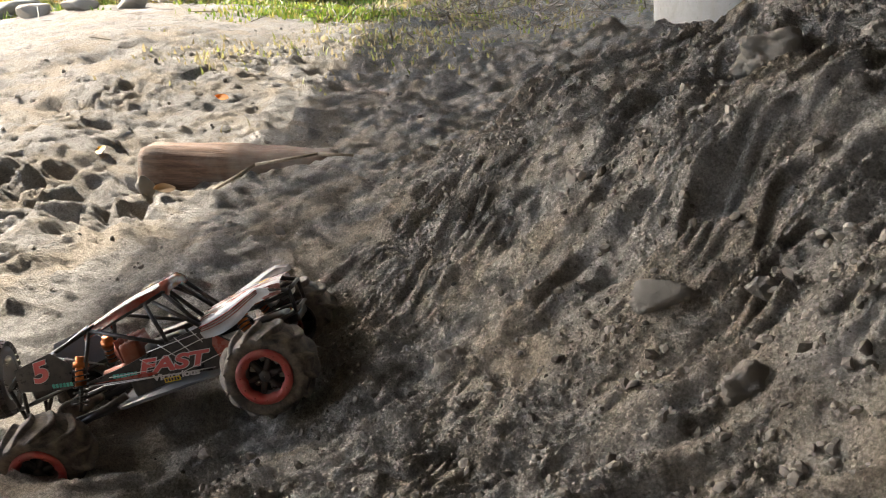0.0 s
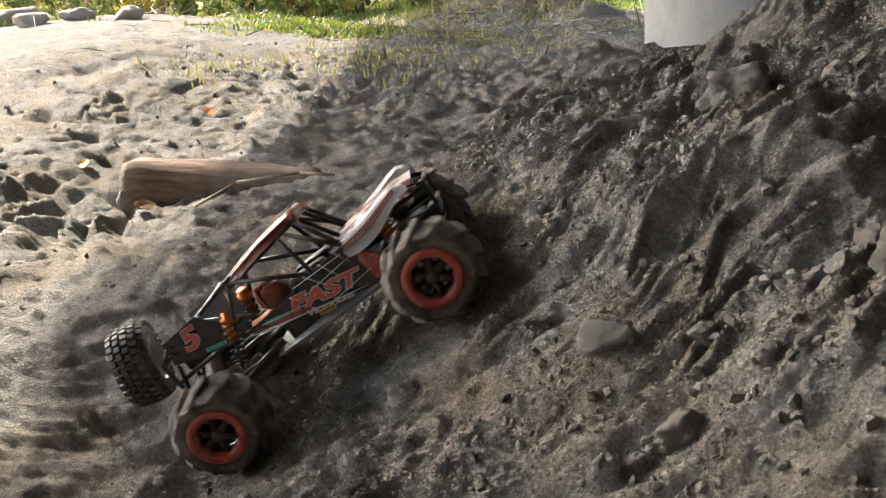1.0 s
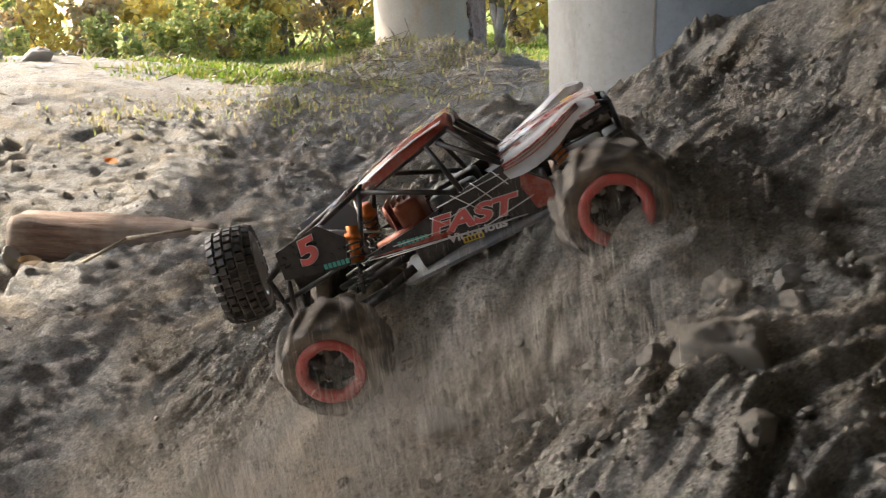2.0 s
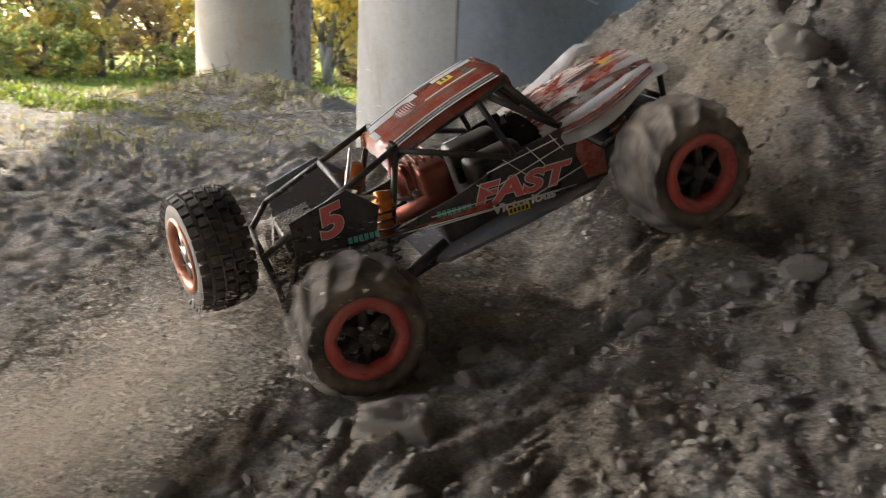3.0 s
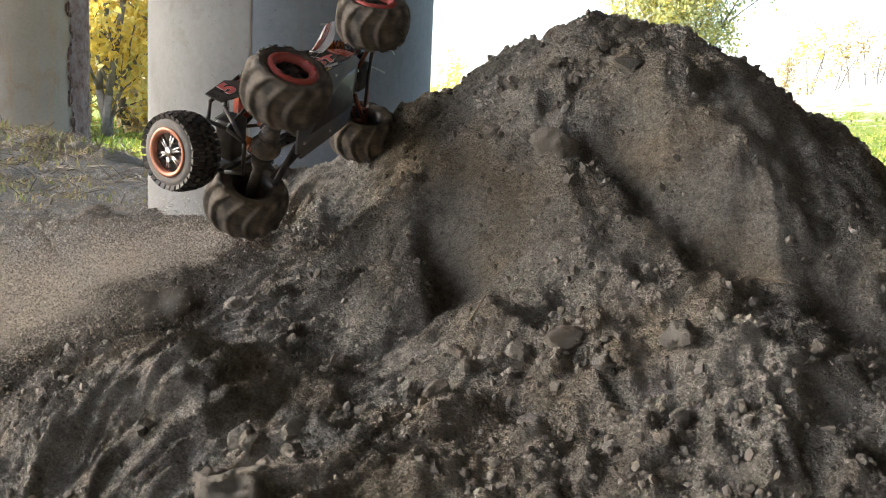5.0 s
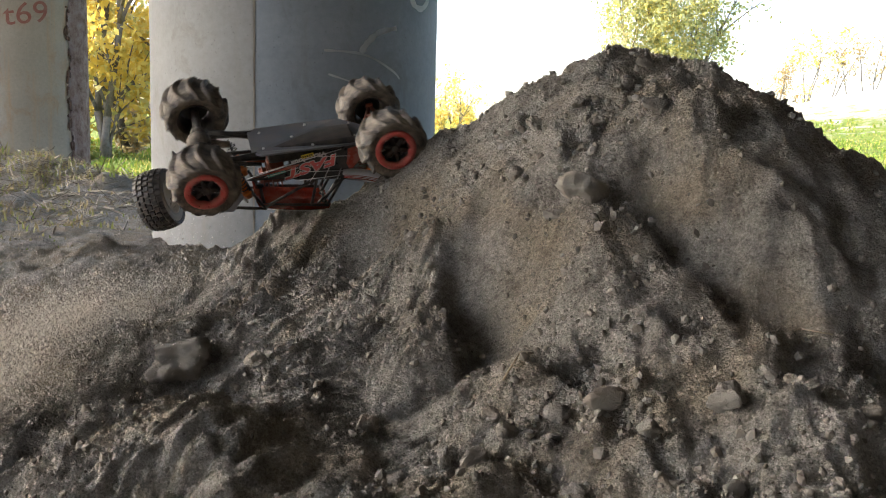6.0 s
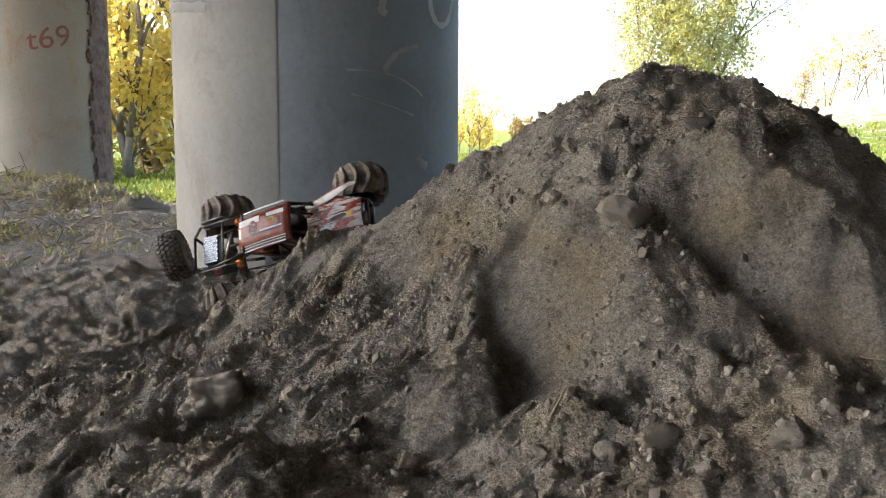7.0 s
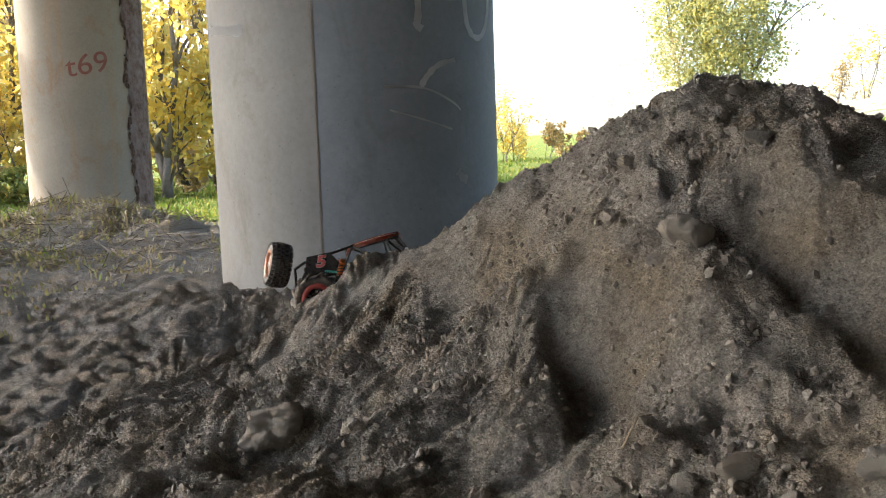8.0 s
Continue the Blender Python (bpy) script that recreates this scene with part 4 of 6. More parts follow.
# seconds, place, heading, nose-up, roll, then rear axle's lift and tip, right and left front wheels' lift
RIDE = [
    (0, -1.757, 1.390, -0.221, 28.9, 15.5, -5.8, 0.006, 12.4, -0.002, 0.010),
    (0.3, -1.683, 1.455, -0.208, 29.4, 17.6, -5.8, 0.003, 15.3, -0.008, 0.018),
    (0.5, -1.531, 1.439, -0.118, 30.4, 18.5, -6.0, -0.002, 12.8, 0.010, 0.020),
    (1, -1.301, 1.578, 0.005, 28.5, 32.0, -0.4, -0.009, 5.2, -0.010, 0.025),
    (1.3, -1.082, 1.626, 0.149, 23.3, 35.0, 3.5, -0.017, 5.7, -0.002, 0.016),
    (1.5, -0.978, 1.658, 0.215, 23.4, 28.5, 2.4, -0.033, 10.1, -0.000, 0.010),
    (1.7, -0.875, 1.661, 0.263, 18.3, 27.9, 2.9, -0.021, 6.7, -0.006, -0.003),
    (2.8, -0.276, 1.619, 0.495, 23.1, 21.0, 9.5, -0.002, 0.1, 0.000, 0.000),
    (3, -0.188, 1.605, 0.546, 30.8, 24.8, 8.8, 0.004, -3.6, 0.014, 0.000),
    (3.1, -0.136, 1.646, 0.558, 31.7, 27.7, 6.3, 0.004, -3.4, 0.028, 0.000),
    (3.5, -0.037, 1.740, 0.755, 54.8, 42.9, -10.7, -0.019, 20.3, 0.020, 0.000),
    (4, -0.041, 1.887, 0.807, 86.1, 32.1, -36.7, -0.021, 16.4, 0.018, 0.000),
    (4.2, -0.071, 1.969, 0.810, 86.9, 24.2, -43.7, -0.019, 13.0, 0.019, 0.000),
    (5.3, -0.205, 2.379, 1.012, 57.7, 23.9, -85.5, 0.024, 15.5, 0.013, -0.001),
    (5.5, -0.228, 2.471, 1.033, 48.0, 20.4, -95.0, 0.029, 20.0, 0.014, -0.002),
    (5.7, -0.321, 2.623, 1.056, 31.7, 12.1, -114.9, 0.018, 18.1, 0.015, -0.004),
    (5.9, -0.423, 2.635, 1.108, 20.2, 7.4, -147.6, 0.001, 19.8, 0.016, -0.016),
    (6.1, -0.526, 2.760, 1.098, 10.1, 12.6, -167.8, -0.025, 7.4, 0.006, -0.002),
    (6.3, -0.613, 2.959, 1.048, 9.2, 21.7, -198.3, -0.016, 1.5, 0.002, 0.003),
    (6.5, -0.683, 3.175, 0.913, 7.8, 27.1, -237.4, -0.002, 9.4, 0.000, -0.005),
    (6.7, -0.617, 3.262, 0.784, -4.0, 27.0, -267.0, -0.006, 8.8, -0.002, -0.005),
    (7, -0.630, 3.382, 0.675, -12.0, 14.0, -294.0, -0.001, 2.6, 0.000, -0.010),
    (7.3, -0.626, 3.560, 0.595, -11.0, 13.0, -317.0, 0.000, 0.6, 0.005, -0.007),
    (7.5, -0.645, 3.575, 0.515, 1.0, 9.0, -340.0, 0.000, 0.2, 0.005, -0.002),
    (7.8, -0.607, 3.626, 0.458, 9.9, 3.4, -359.9, 0.000, 0.1, 0.001, 0.000),
    (8, -0.567, 3.673, 0.470, 13.0, 2.7, -367.1, 0.000, 0.0, 0.001, 0.000),
]


def turned(heading, nose, roll):
    return Matrix.Rotation(radians(heading), 4, "Z") @ Matrix.Rotation(radians(-nose), 4, "Y") @ Matrix.Rotation(radians(roll), 4, "X")


def drive():
    """The buggy's climb, its roll over the shoulder of the mound, and the tipping of its axles."""
    walk(buggy, [(r[0], Matrix.Translation(r[1:4]) @ turned(*r[4:7])) for r in RIDE])
    cols = np.array([(r[0], *r[7:]) for r in RIDE])
    walk(AXLE, [(r[0], pose(-WB / 2, 0, WR + r[7], r[8])) for r in RIDE])
    # degrees a tenth of a second by which the wheels turn
    speed = [(0, 0), (0.3, 30), (1.0, 55), (1.5, 78), (4.6, 78), (5.6, 55), (6.4, 20), (7.2, 0), (8.0, 0)]
    angle, rows = 0.0, []
    for i in range(81):
        t = i / 10
        rows.append((t, angle))
        angle += float(np.interp(t + 0.05, [s[0] for s in speed], [s[1] for s in speed]))
    for n, (wheel, x, y) in enumerate(zip(WHEELS, (WB / 2, WB / 2, -WB / 2, -WB / 2), (-1, 1, -1, 1))):
        keys = []
        for t, a in rows:
            lift, tip, right, left = (float(np.interp(t, cols[:, 0], cols[:, k])) for k in (1, 2, 3, 4))
            if x > 0:
                base = pose(x, y * HT, WR + (right if y < 0 else left))
            else:
                base = pose(x, 0, WR + lift, tip) @ pose(0, y * HT, 0)
            keys.append((t, base @ Matrix.Rotation(radians(a), 4, "Y")))
        walk(wheel, keys)



# ---- stones and litter on the earth ----
def stone_material(name, a, b, dusty=0.5):
    k = Mat(name, 0.9, 0, 0.2)
    col = k.ramp(k.noise(14, 8, 0.7), [(0.3, a), (0.7, b)])
    rnd = k.ramp(k.random(), [(0.0, (0.8, 0.8, 0.8)), (1.0, (1.12, 1.1, 1.07))])
    col = k.mix(1.0, col, rnd, "MULTIPLY")
    film = k.ramp(k.noise(9, 6, 0.65), [(0.3, (0.35, 0.35, 0.35)), (0.6, (dusty, dusty, dusty))])
    col = k.mix(film, col, (0.29, 0.262, 0.226))
    return k.colour(col).bump(k.noise(70, 9, 0.8), 0.012, 1.0).m


GREY = stone_material("grey_stone", (0.14, 0.135, 0.13), (0.25, 0.24, 0.225), 0.85)
PALE = stone_material("pale_stone", (0.24, 0.235, 0.22), (0.34, 0.325, 0.30), 0.75)
TAN = stone_material("tan_stone", (0.26, 0.20, 0.145), (0.33, 0.275, 0.215), 0.85)
SOILSTONE = stone_material("earthy_stone", (0.20, 0.172, 0.14), (0.31, 0.275, 0.23), 0.95)


def pebble(bm, m, seed, sub=2, rough=0.22, flat=0):
    """One uneven stone of unit radius, laid by m."""
    v = bmesh.ops.create_icosphere(bm, subdivisions=sub, radius=1)["verts"]
    o = Vector((seed * 3.7, seed * 1.3, seed * 2.1))
    for p in v:
        d = 1 + rough * noise.noise(p.co * 1.1 + o) * 2 + 0.6 * rough * noise.noise(p.co * 3.1 + o) + 0.4 * rough * noise.noise(p.co * 7.3 + o) + 0.25 * rough * noise.noise(p.co * 15 + o)
        p.co *= d
        if flat:
            # chipped planes
            for n in range(flat):
                ax = Vector((math.sin(seed + n * 2.1), math.cos(seed * 1.7 + n), math.sin(seed * 0.6 + n * 3.3))).normalized()
                over = p.co.dot(ax) - 0.62
                if over > 0:
                    p.co -= ax * over * 0.8
    bmesh.ops.transform(bm, matrix=m, verts=v)


def stone(x, y, size, mat, label, turn=0, sink=0.3, rough=0.22, flat=0, tilt=0, group="stones on the mound", name="stone"):
    bm = bmesh.new()
    pebble(bm, pose(0, 0, 0, tilt, 0, turn) @ Matrix.Diagonal((*[s / 2 for s in size], 1)), x * 13 + y * 7, 4 if max(size) > 0.06 else 3 if max(size) > 0.03 else 2, rough * 1.3, flat or 2)
    ob = part(name, bm, mat, smooth=max(size) > 0.06)
    ob.location = (x, y, float(height(x, y)) + size[2] * (0.42 - sink))
    return tagged(ob, label, "stone", group)


stone(-0.635, 1.285, (0.105, 0.06, 0.055), PALE, "pale angular stone half sunk in the earth", 20, 0.3, 0.15, 5)
stone(-0.235, 1.215, (0.15, 0.11, 0.10), SOILSTONE, "large rounded grey stone among smaller ones", 35, 0.58, 0.2, 3)
stone(0.45, 2.06, (0.10, 0.05, 0.03), PALE, "pale flat slab of stone near the peak", 25, 0.1, 0.12, 6, 18)
stone(0.28, 1.99, (0.098, 0.08, 0.075), SOILSTONE, "round earthy stone bedded in the slope", 0, 0.45, 0.2, 2)
stone(0.27, 1.53, (0.10, 0.055, 0.045), TAN, "flat wedge of tan stone on loose grit", 25, 0.15, 0.1, 6, -12)
stone(0.445, 1.435, (0.055, 0.045, 0.05), PALE, "pale crumbly lump on the loose grit", 0, 0.15, 0.3, 2)
stone(-0.64, 2.16, (0.16, 0.12, 0.10), SOILSTONE, "large clod of earth on the mound's shoulder", 40, 0.35, 0.25)
stone(-1.04, 1.35, (0.075, 0.06, 0.055), SOILSTONE, "earthy stone in the track", 10, 0.35, 0.25)
stone(-0.49, 1.245, (0.05, 0.04, 0.035), GREY, "dark grey stone on the slope", 60, 0.2, 0.2, 2)
stone(-0.48, 1.105, (0.08, 0.055, 0.06), SOILSTONE, "lump of packed earth on the slope", 30, 0.4, 0.25)
stone(-0.09, 2.19, (0.06, 0.04, 0.035), GREY, "dark stone on the ridge", 40, 0.2, 0.2, 3)
stone(0.23, 2.0, (0.05, 0.045, 0.04), GREY, "dark stone in a hollow", 0, 0.4, 0.25, 2)
stone(0.49, 2.37, (0.05, 0.03, 0.04), GREY, "jagged dark stone on the very peak", 15, 0.15, 0.3, 4)
stone(-0.615, 2.76, (0.08, 0.05, 0.045), SOILSTONE, "dark clod on the ridge", 10, 0.3, 0.3)
stone(-3.22, 2.68, (0.09, 0.07, 0.13), TAN, "upright tan stone on trodden ground", 0, 0.15, 0.12, 5, 10)
for i, (x, y, s, mat) in enumerate([
    (-0.30, 1.30, 0.045, SOILSTONE), (-0.33, 1.25, 0.04, GREY), (-0.27, 1.38, 0.05, GREY), (-0.22, 1.40, 0.04, PALE), (-0.25, 1.34, 0.035, TAN), (-0.18, 1.36, 0.045, GREY), (-0.17, 1.30, 0.035, SOILSTONE), (-0.21, 1.31, 0.03, TAN),
    (-0.84, 1.44, 0.022, TAN), (-0.54, 1.37, 0.02, GREY), (-0.195, 1.09, 0.05, SOILSTONE), (0.32, 1.42, 0.036, GREY), (0.27, 1.285, 0.026, PALE), (0.312, 1.272, 0.03, PALE), (0.335, 1.36, 0.03, TAN), (0.20, 1.40, 0.034, GREY), (-0.15, 1.672, 0.042, TAN),
    (0.041, 1.787, 0.028, TAN), (0.19, 1.545, 0.045, GREY), (0.10, 1.51, 0.035, SOILSTONE), (0.05, 1.46, 0.05, SOILSTONE), (0.0, 1.5, 0.032, GREY), (0.53, 1.50, 0.03, PALE), (0.56, 1.47, 0.026, TAN), (0.60, 1.52, 0.03, TAN), (0.57, 1.42, 0.028, GREY),
    (0.66, 1.40, 0.035, TAN), (0.50, 1.33, 0.028, PALE), (0.42, 1.30, 0.03, GREY), (0.38, 1.24, 0.025, TAN), (0.63, 1.62, 0.022, PALE), (0.55, 1.76, 0.016, PALE), (0.52, 1.73, 0.014, PALE), (0.02, 1.60, 0.022, GREY), (0.08, 1.58, 0.03, TAN), (-0.08, 1.52, 0.034, SOILSTONE),
    (0.30, 2.22, 0.04, GREY), (0.25, 2.28, 0.045, GREY), (0.35, 2.30, 0.05, SOILSTONE), (0.42, 2.25, 0.035, GREY), (0.20, 2.24, 0.04, SOILSTONE), (0.34, 2.16, 0.03, GREY), (0.48, 2.12, 0.025, GREY), (0.52, 2.09, 0.022, SOILSTONE), (0.15, 2.15, 0.05, SOILSTONE),
    (-0.26, 1.80, 0.03, TAN), (-0.41, 1.85, 0.035, GREY), (-0.58, 2.05, 0.04, SOILSTONE), (-0.35, 1.70, 0.03, GREY), (-0.95, 1.75, 0.035, GREY), (-0.78, 1.62, 0.03, SOILSTONE), (-0.45, 1.75, 0.03, GREY), (-0.60, 1.55, 0.025, TAN), (-0.42, 1.95, 0.05, SOILSTONE), (-0.35, 2.05, 0.045, GREY),
]):
    stone(x, y, (s * 1.15, s * 0.95, s * 0.85), mat, {GREY: "small grey stone half sunk in earth", PALE: "small pale stone on loose grit", TAN: "small tan stone on loose earth", SOILSTONE: "rounded clod of dry earth"}[mat], i * 47, 0.25, 0.2, 3 if i % 3 == 0 else 0)


def scatter(name, label, n, place, sizes, mat, seed, flat=0.75):
    """Loose crumbs as one object: low stones on the earth where place() lets them lie."""
    rng = np.random.RandomState(seed)
    bm = bmesh.new()
    bmesh.ops.create_icosphere(bm, subdivisions=1, radius=1)
    co = np.array([v.co[:] for v in bm.verts])
    fc = np.array([[v.index for v in f.verts] for f in bm.faces])
    bm.free()
    x, y, keep = place(rng, n)
    x, y = x[keep], y[keep]
    k = len(x)
    s = sizes[0] * (sizes[1] / sizes[0]) ** (rng.rand(k) ** 4.0)
    z = height(x, y)
    q = rng.randn(k, 4)
    q /= np.linalg.norm(q, axis=1, keepdims=True)
    w, a, b, c = q.T
    R = np.stack([1 - 2 * (b * b + c * c), 2 * (a * b - c * w), 2 * (a * c + b * w), 2 * (a * b + c * w), 1 - 2 * (a * a + c * c), 2 * (b * c - a * w), 2 * (a * c - b * w), 2 * (b * c + a * w), 1 - 2 * (a * a + b * b)], -1).reshape(k, 3, 3)
    ax = np.stack([np.ones(k), rng.uniform(0.65, 1, k), rng.uniform(0.5, 0.9, k)], 1) * s[:, None]
    jit = 1 + 0.22 * rng.randn(k, len(co), 1)
    V = np.einsum("kij,kvj->kvi", R, co[None] * jit * ax[:, None]) + np.stack([x, y, z + s * 0.22], 1)[:, None]
    Fs = (fc[None] + (np.arange(k) * len(co))[:, None, None]).reshape(-1, 3)
    me = bpy.data.meshes.new(name)
    me.from_pydata(V.reshape(-1, 3), [], Fs)
    me.materials.append(mat)
    return tagged(new(name, me), label, "earth crumbs", kind="stuff")


def crumb_material():
    k = Mat("earth_crumbs", 0.95, 0, 0.12)
    col = k.ramp(k.random(True), [(0.0, (0.15, 0.136, 0.118)), (0.5, (0.225, 0.204, 0.177)), (0.93, (0.30, 0.274, 0.238)), (1.0, (0.38, 0.355, 0.32))])
    col = k.mix(0.5, col, k.ramp(k.noise(60, 6, 0.7), [(0.3, (0.5, 0.5, 0.5)), (0.7, (1.2, 1.18, 1.15))]), "MULTIPLY")
    return k.colour(col).bump(k.noise(160, 6, 0.7), 0.003, 0.8).m


CRUMB = crumb_material()


def on_mound(rng, n):
    x, y = rng.uniform(-1.5, 1.3, n), rng.uniform(0.85, 2.75, n)
    dens = np.clip(0.42 + 1.1 * perlin(x * 2.3 + 4, y * 2.3) + 0.5 * smoothstep(0.0, 0.3, x) * smoothstep(1.75, 1.5, y) + 0.3 * smoothstep(2.05, 2.2, y) * smoothstep(0, 0.2, x), 0.06, 1)
    return x, y, rng.rand(n) < dens


def in_the_sun(rng, n):
    x, y = rng.uniform(-6.0, -1.4, n), rng.uniform(1.0, 7.0, n)
    return x, y, rng.rand(n) < np.clip(0.35 + 1.2 * perlin(x * 1.3, y * 1.3 + 20), 0.05, 1)


scatter("crumbs_on_mound", "loose crumbs and grit of dry earth on the mound", 46000, on_mound, (0.0018, 0.012), CRUMB, 3)
scatter("crumbs_on_ground", "loose clods of dry earth on the trodden ground", 3800, in_the_sun, (0.004, 0.022), CRUMB, 4)


def half_buried_beam():
    """A squared, weathered timber that lies half buried in the hollow."""
    k = Mat("weathered_timber", 0.85, 0, 0.2)
    grain = k.noise(4, 8, 0.7, k.mapped((1.2, 14, 14)))
    col = k.ramp(grain, [(0.3, (0.06, 0.036, 0.025)), (0.6, (0.19, 0.115, 0.075)), (0.8, (0.28, 0.19, 0.13))])
    col = k.mix(k.ramp(k.noise(5, 6), [(0.45, (0, 0, 0)), (0.7, (0.7, 0.7, 0.7))]), col, (0.28, 0.24, 0.19))
    mat = k.colour(col).bump(grain, 0.012, 0.8).m
    bm = bmesh.new()
    nx = 26
    rows = []
    for i in range(nx + 1):
        u = i / nx
        x = -0.44 + 0.88 * u
        row = []
        for j in range(16):
            t = 2 * math.pi * (j + 0.5) / 16
            c, s = math.cos(t), math.sin(t)
            k2 = min(1.39, 1 / max(abs(c), abs(s)))
            w = noise.noise(Vector((x * 3, c, s))) * 0.016 + noise.noise(Vector((x * 11, c * 3, s * 3))) * 0.009
            end = 1 - 0.12 * max(0, abs(u - 0.5) - 0.46) / 0.04
            row.append(bm.verts.new((x + w * 0.8, (0.11 * c * k2 + w) * end, (0.105 * s * k2 + w) * end)))
        rows.append(row)
    for a, b in zip(rows, rows[1:]):
        for j in range(16):
            bm.faces.new((a[j], a[(j + 1) % 16], b[(j + 1) % 16], b[j]))
    bm.faces.new(rows[0][::-1])
    bm.faces.new(rows[-1])
    bmesh.ops.recalc_face_normals(bm, faces=bm.faces)
    ob = part("timber_beam", bm, mat)
    ob.matrix_world = pose(-3.03, 3.06, -0.055, 4, 5, 20)
    return tagged(ob, "weathered brown timber beam half buried in the hollow", "beam")


half_buried_beam()


def fallen_leaf(x, y, col, turn, label):
    k = Mat("leaf_" + label.split()[0], 0.6)
    k.colour(k.ramp(k.noise(40), [(0.3, tuple(c * 0.8 for c in col)), (0.7, col)]))
    bm = bmesh.new()
    rows = []
    for i in range(9):
        u = i / 8
        w = 0.032 * math.sin(math.pi * u) ** 0.7
        rows.append([(0.09 * (u - 0.5), -w, 0.010), (0.09 * (u - 0.5), 0, 0.002 + 0.01 * u), (0.09 * (u - 0.5), w, 0.014)])
    smooth_grid(bm, rows)
    thicken(bm, 0.0008)
    ob = part("fallen_leaf", bm, k.m, smooth=False)
    ob.matrix_world = pose(x, y, float(height(x, y)) + 0.012, 25, 10, turn)
    return tagged(ob, label, "leaf", "fallen leaves")


fallen_leaf(-4.08, 4.15, (0.75, 0.28, 0.02), 20, "orange fallen leaf lying on dry earth")
fallen_leaf(-3.80, 2.97, (0.8, 0.48, 0.03), -30, "yellow fallen leaf lying on dry earth")
fallen_leaf(-3.05, 2.62, (0.35, 0.24, 0.13), 60, "brown fallen leaf lying beside the beam")
fallen_leaf(-5.9, 8.6, (0.75, 0.33, 0.02), 0, "orange fallen leaf lying in the grass")


def twig(points, r, label):
    bm = bmesh.new()
    for a, b in zip(points, points[1:]):
        pa, pb = (Vector((x, y, float(height(x, y)) + up)) for x, y, up in (a, b))
        rod(bm, pa, pb, r, 6, r * 0.8)
    k = Mat("dry_twig", 0.9)
    k.colour(k.ramp(k.noise(60), [(0.3, (0.2, 0.15, 0.1)), (0.7, (0.34, 0.28, 0.2))]))
    return tagged(part("twig", bm, k.m), label, "twig", "twigs")


twig([(-2.95, 2.75, 0.03), (-2.75, 2.85, 0.05), (-2.5, 2.95, 0.05), (-2.35, 2.98, 0.03)], 0.007, "dry bent twig lying beside the beam")
twig([(0.62, 1.72, 0.006), (0.66, 1.69, 0.012), (0.70, 1.65, 0.008)], 0.0018, "dry grass stalk on the mound")
twig([(0.10, 1.62, 0.004), (0.13, 1.65, 0.012), (0.16, 1.69, 0.006)], 0.002, "dry stalk on the loose grit")

for x, y, s, mat, lab in ((-8.05, 7.3, (0.42, 0.26, 0.2), TAN, "dark brown block of stone beside the path"), (-8.75, 7.2, (0.5, 0.28, 0.17), TAN, "flat brown block of stone beside the path"), (-9.1, 6.85, (0.42, 0.3, 0.24), TAN, "brown block of stone beside the path"), (-13.5, 10.0, (1.5, 0.9, 0.5), PALE, "large pale concrete block by the path"), (-11.2, 8.1, (1.2, 0.7, 0.4), PALE, "pale concrete slab lying by the path")):
    stone(x, y, s, mat, lab, 20, 0.2, 0.12, 6, 0, "blocks beside the path", "stone_block")



# ---- pillars ----
def wrapped(bm, radius):
    """Bends a flat piece, x across and z up, round a pillar of that radius about the z axis."""
    for v in bm.verts:
        a, r = v.co.x, radius + v.co.y
        v.co.x, v.co.y = r * math.cos(a), r * math.sin(a)


def stroke(points, width, mat, parent, name="paint_mark", label=""):
    """A painted line on the pillar through points of bearing in degrees and height."""
    bm = bmesh.new()
    p = [Vector((radians(a), 0, z)) for a, z in points]
    fine = []
    for i in range(len(p) - 1):
        p0, p1, p2, p3 = p[max(0, i - 1)], p[i], p[i + 1], p[min(len(p) - 1, i + 2)]
        for j in range(8):
            t = j / 8
            fine.append(0.5 * (2 * p1 + (p2 - p0) * t + (2 * p0 - 5 * p1 + 4 * p2 - p3) * t * t + (3 * p1 - p0 - 3 * p2 + p3) * t**3))
    fine.append(p[-1])
    rows = []
    for i, q in enumerate(fine):
        d = (fine[min(i + 1, len(fine) - 1)] - fine[max(i - 1, 0)]).normalized()
        n = Vector((-d.z, 0, d.x)) * width * 0.5 * (0.75 + 0.5 * noise.noise(Vector((i * 0.4, width * 50, 0))))
        rows.append([(q.x + n.x, 0.003, q.z + n.z), (q.x - n.x, 0.003, q.z - n.z)])
    smooth_grid(bm, rows)
    thicken(bm, 0.002)
    wrapped(bm, 0.98)
    return part(name, bm, mat, parent, label, smooth=False)


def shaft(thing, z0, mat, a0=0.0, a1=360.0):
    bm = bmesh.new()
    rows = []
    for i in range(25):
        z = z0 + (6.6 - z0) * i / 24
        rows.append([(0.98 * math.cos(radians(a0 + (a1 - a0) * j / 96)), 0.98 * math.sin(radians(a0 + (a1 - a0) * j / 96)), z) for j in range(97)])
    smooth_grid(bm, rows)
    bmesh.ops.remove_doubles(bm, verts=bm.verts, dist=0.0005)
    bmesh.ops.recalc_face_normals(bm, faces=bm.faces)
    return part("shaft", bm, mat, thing)


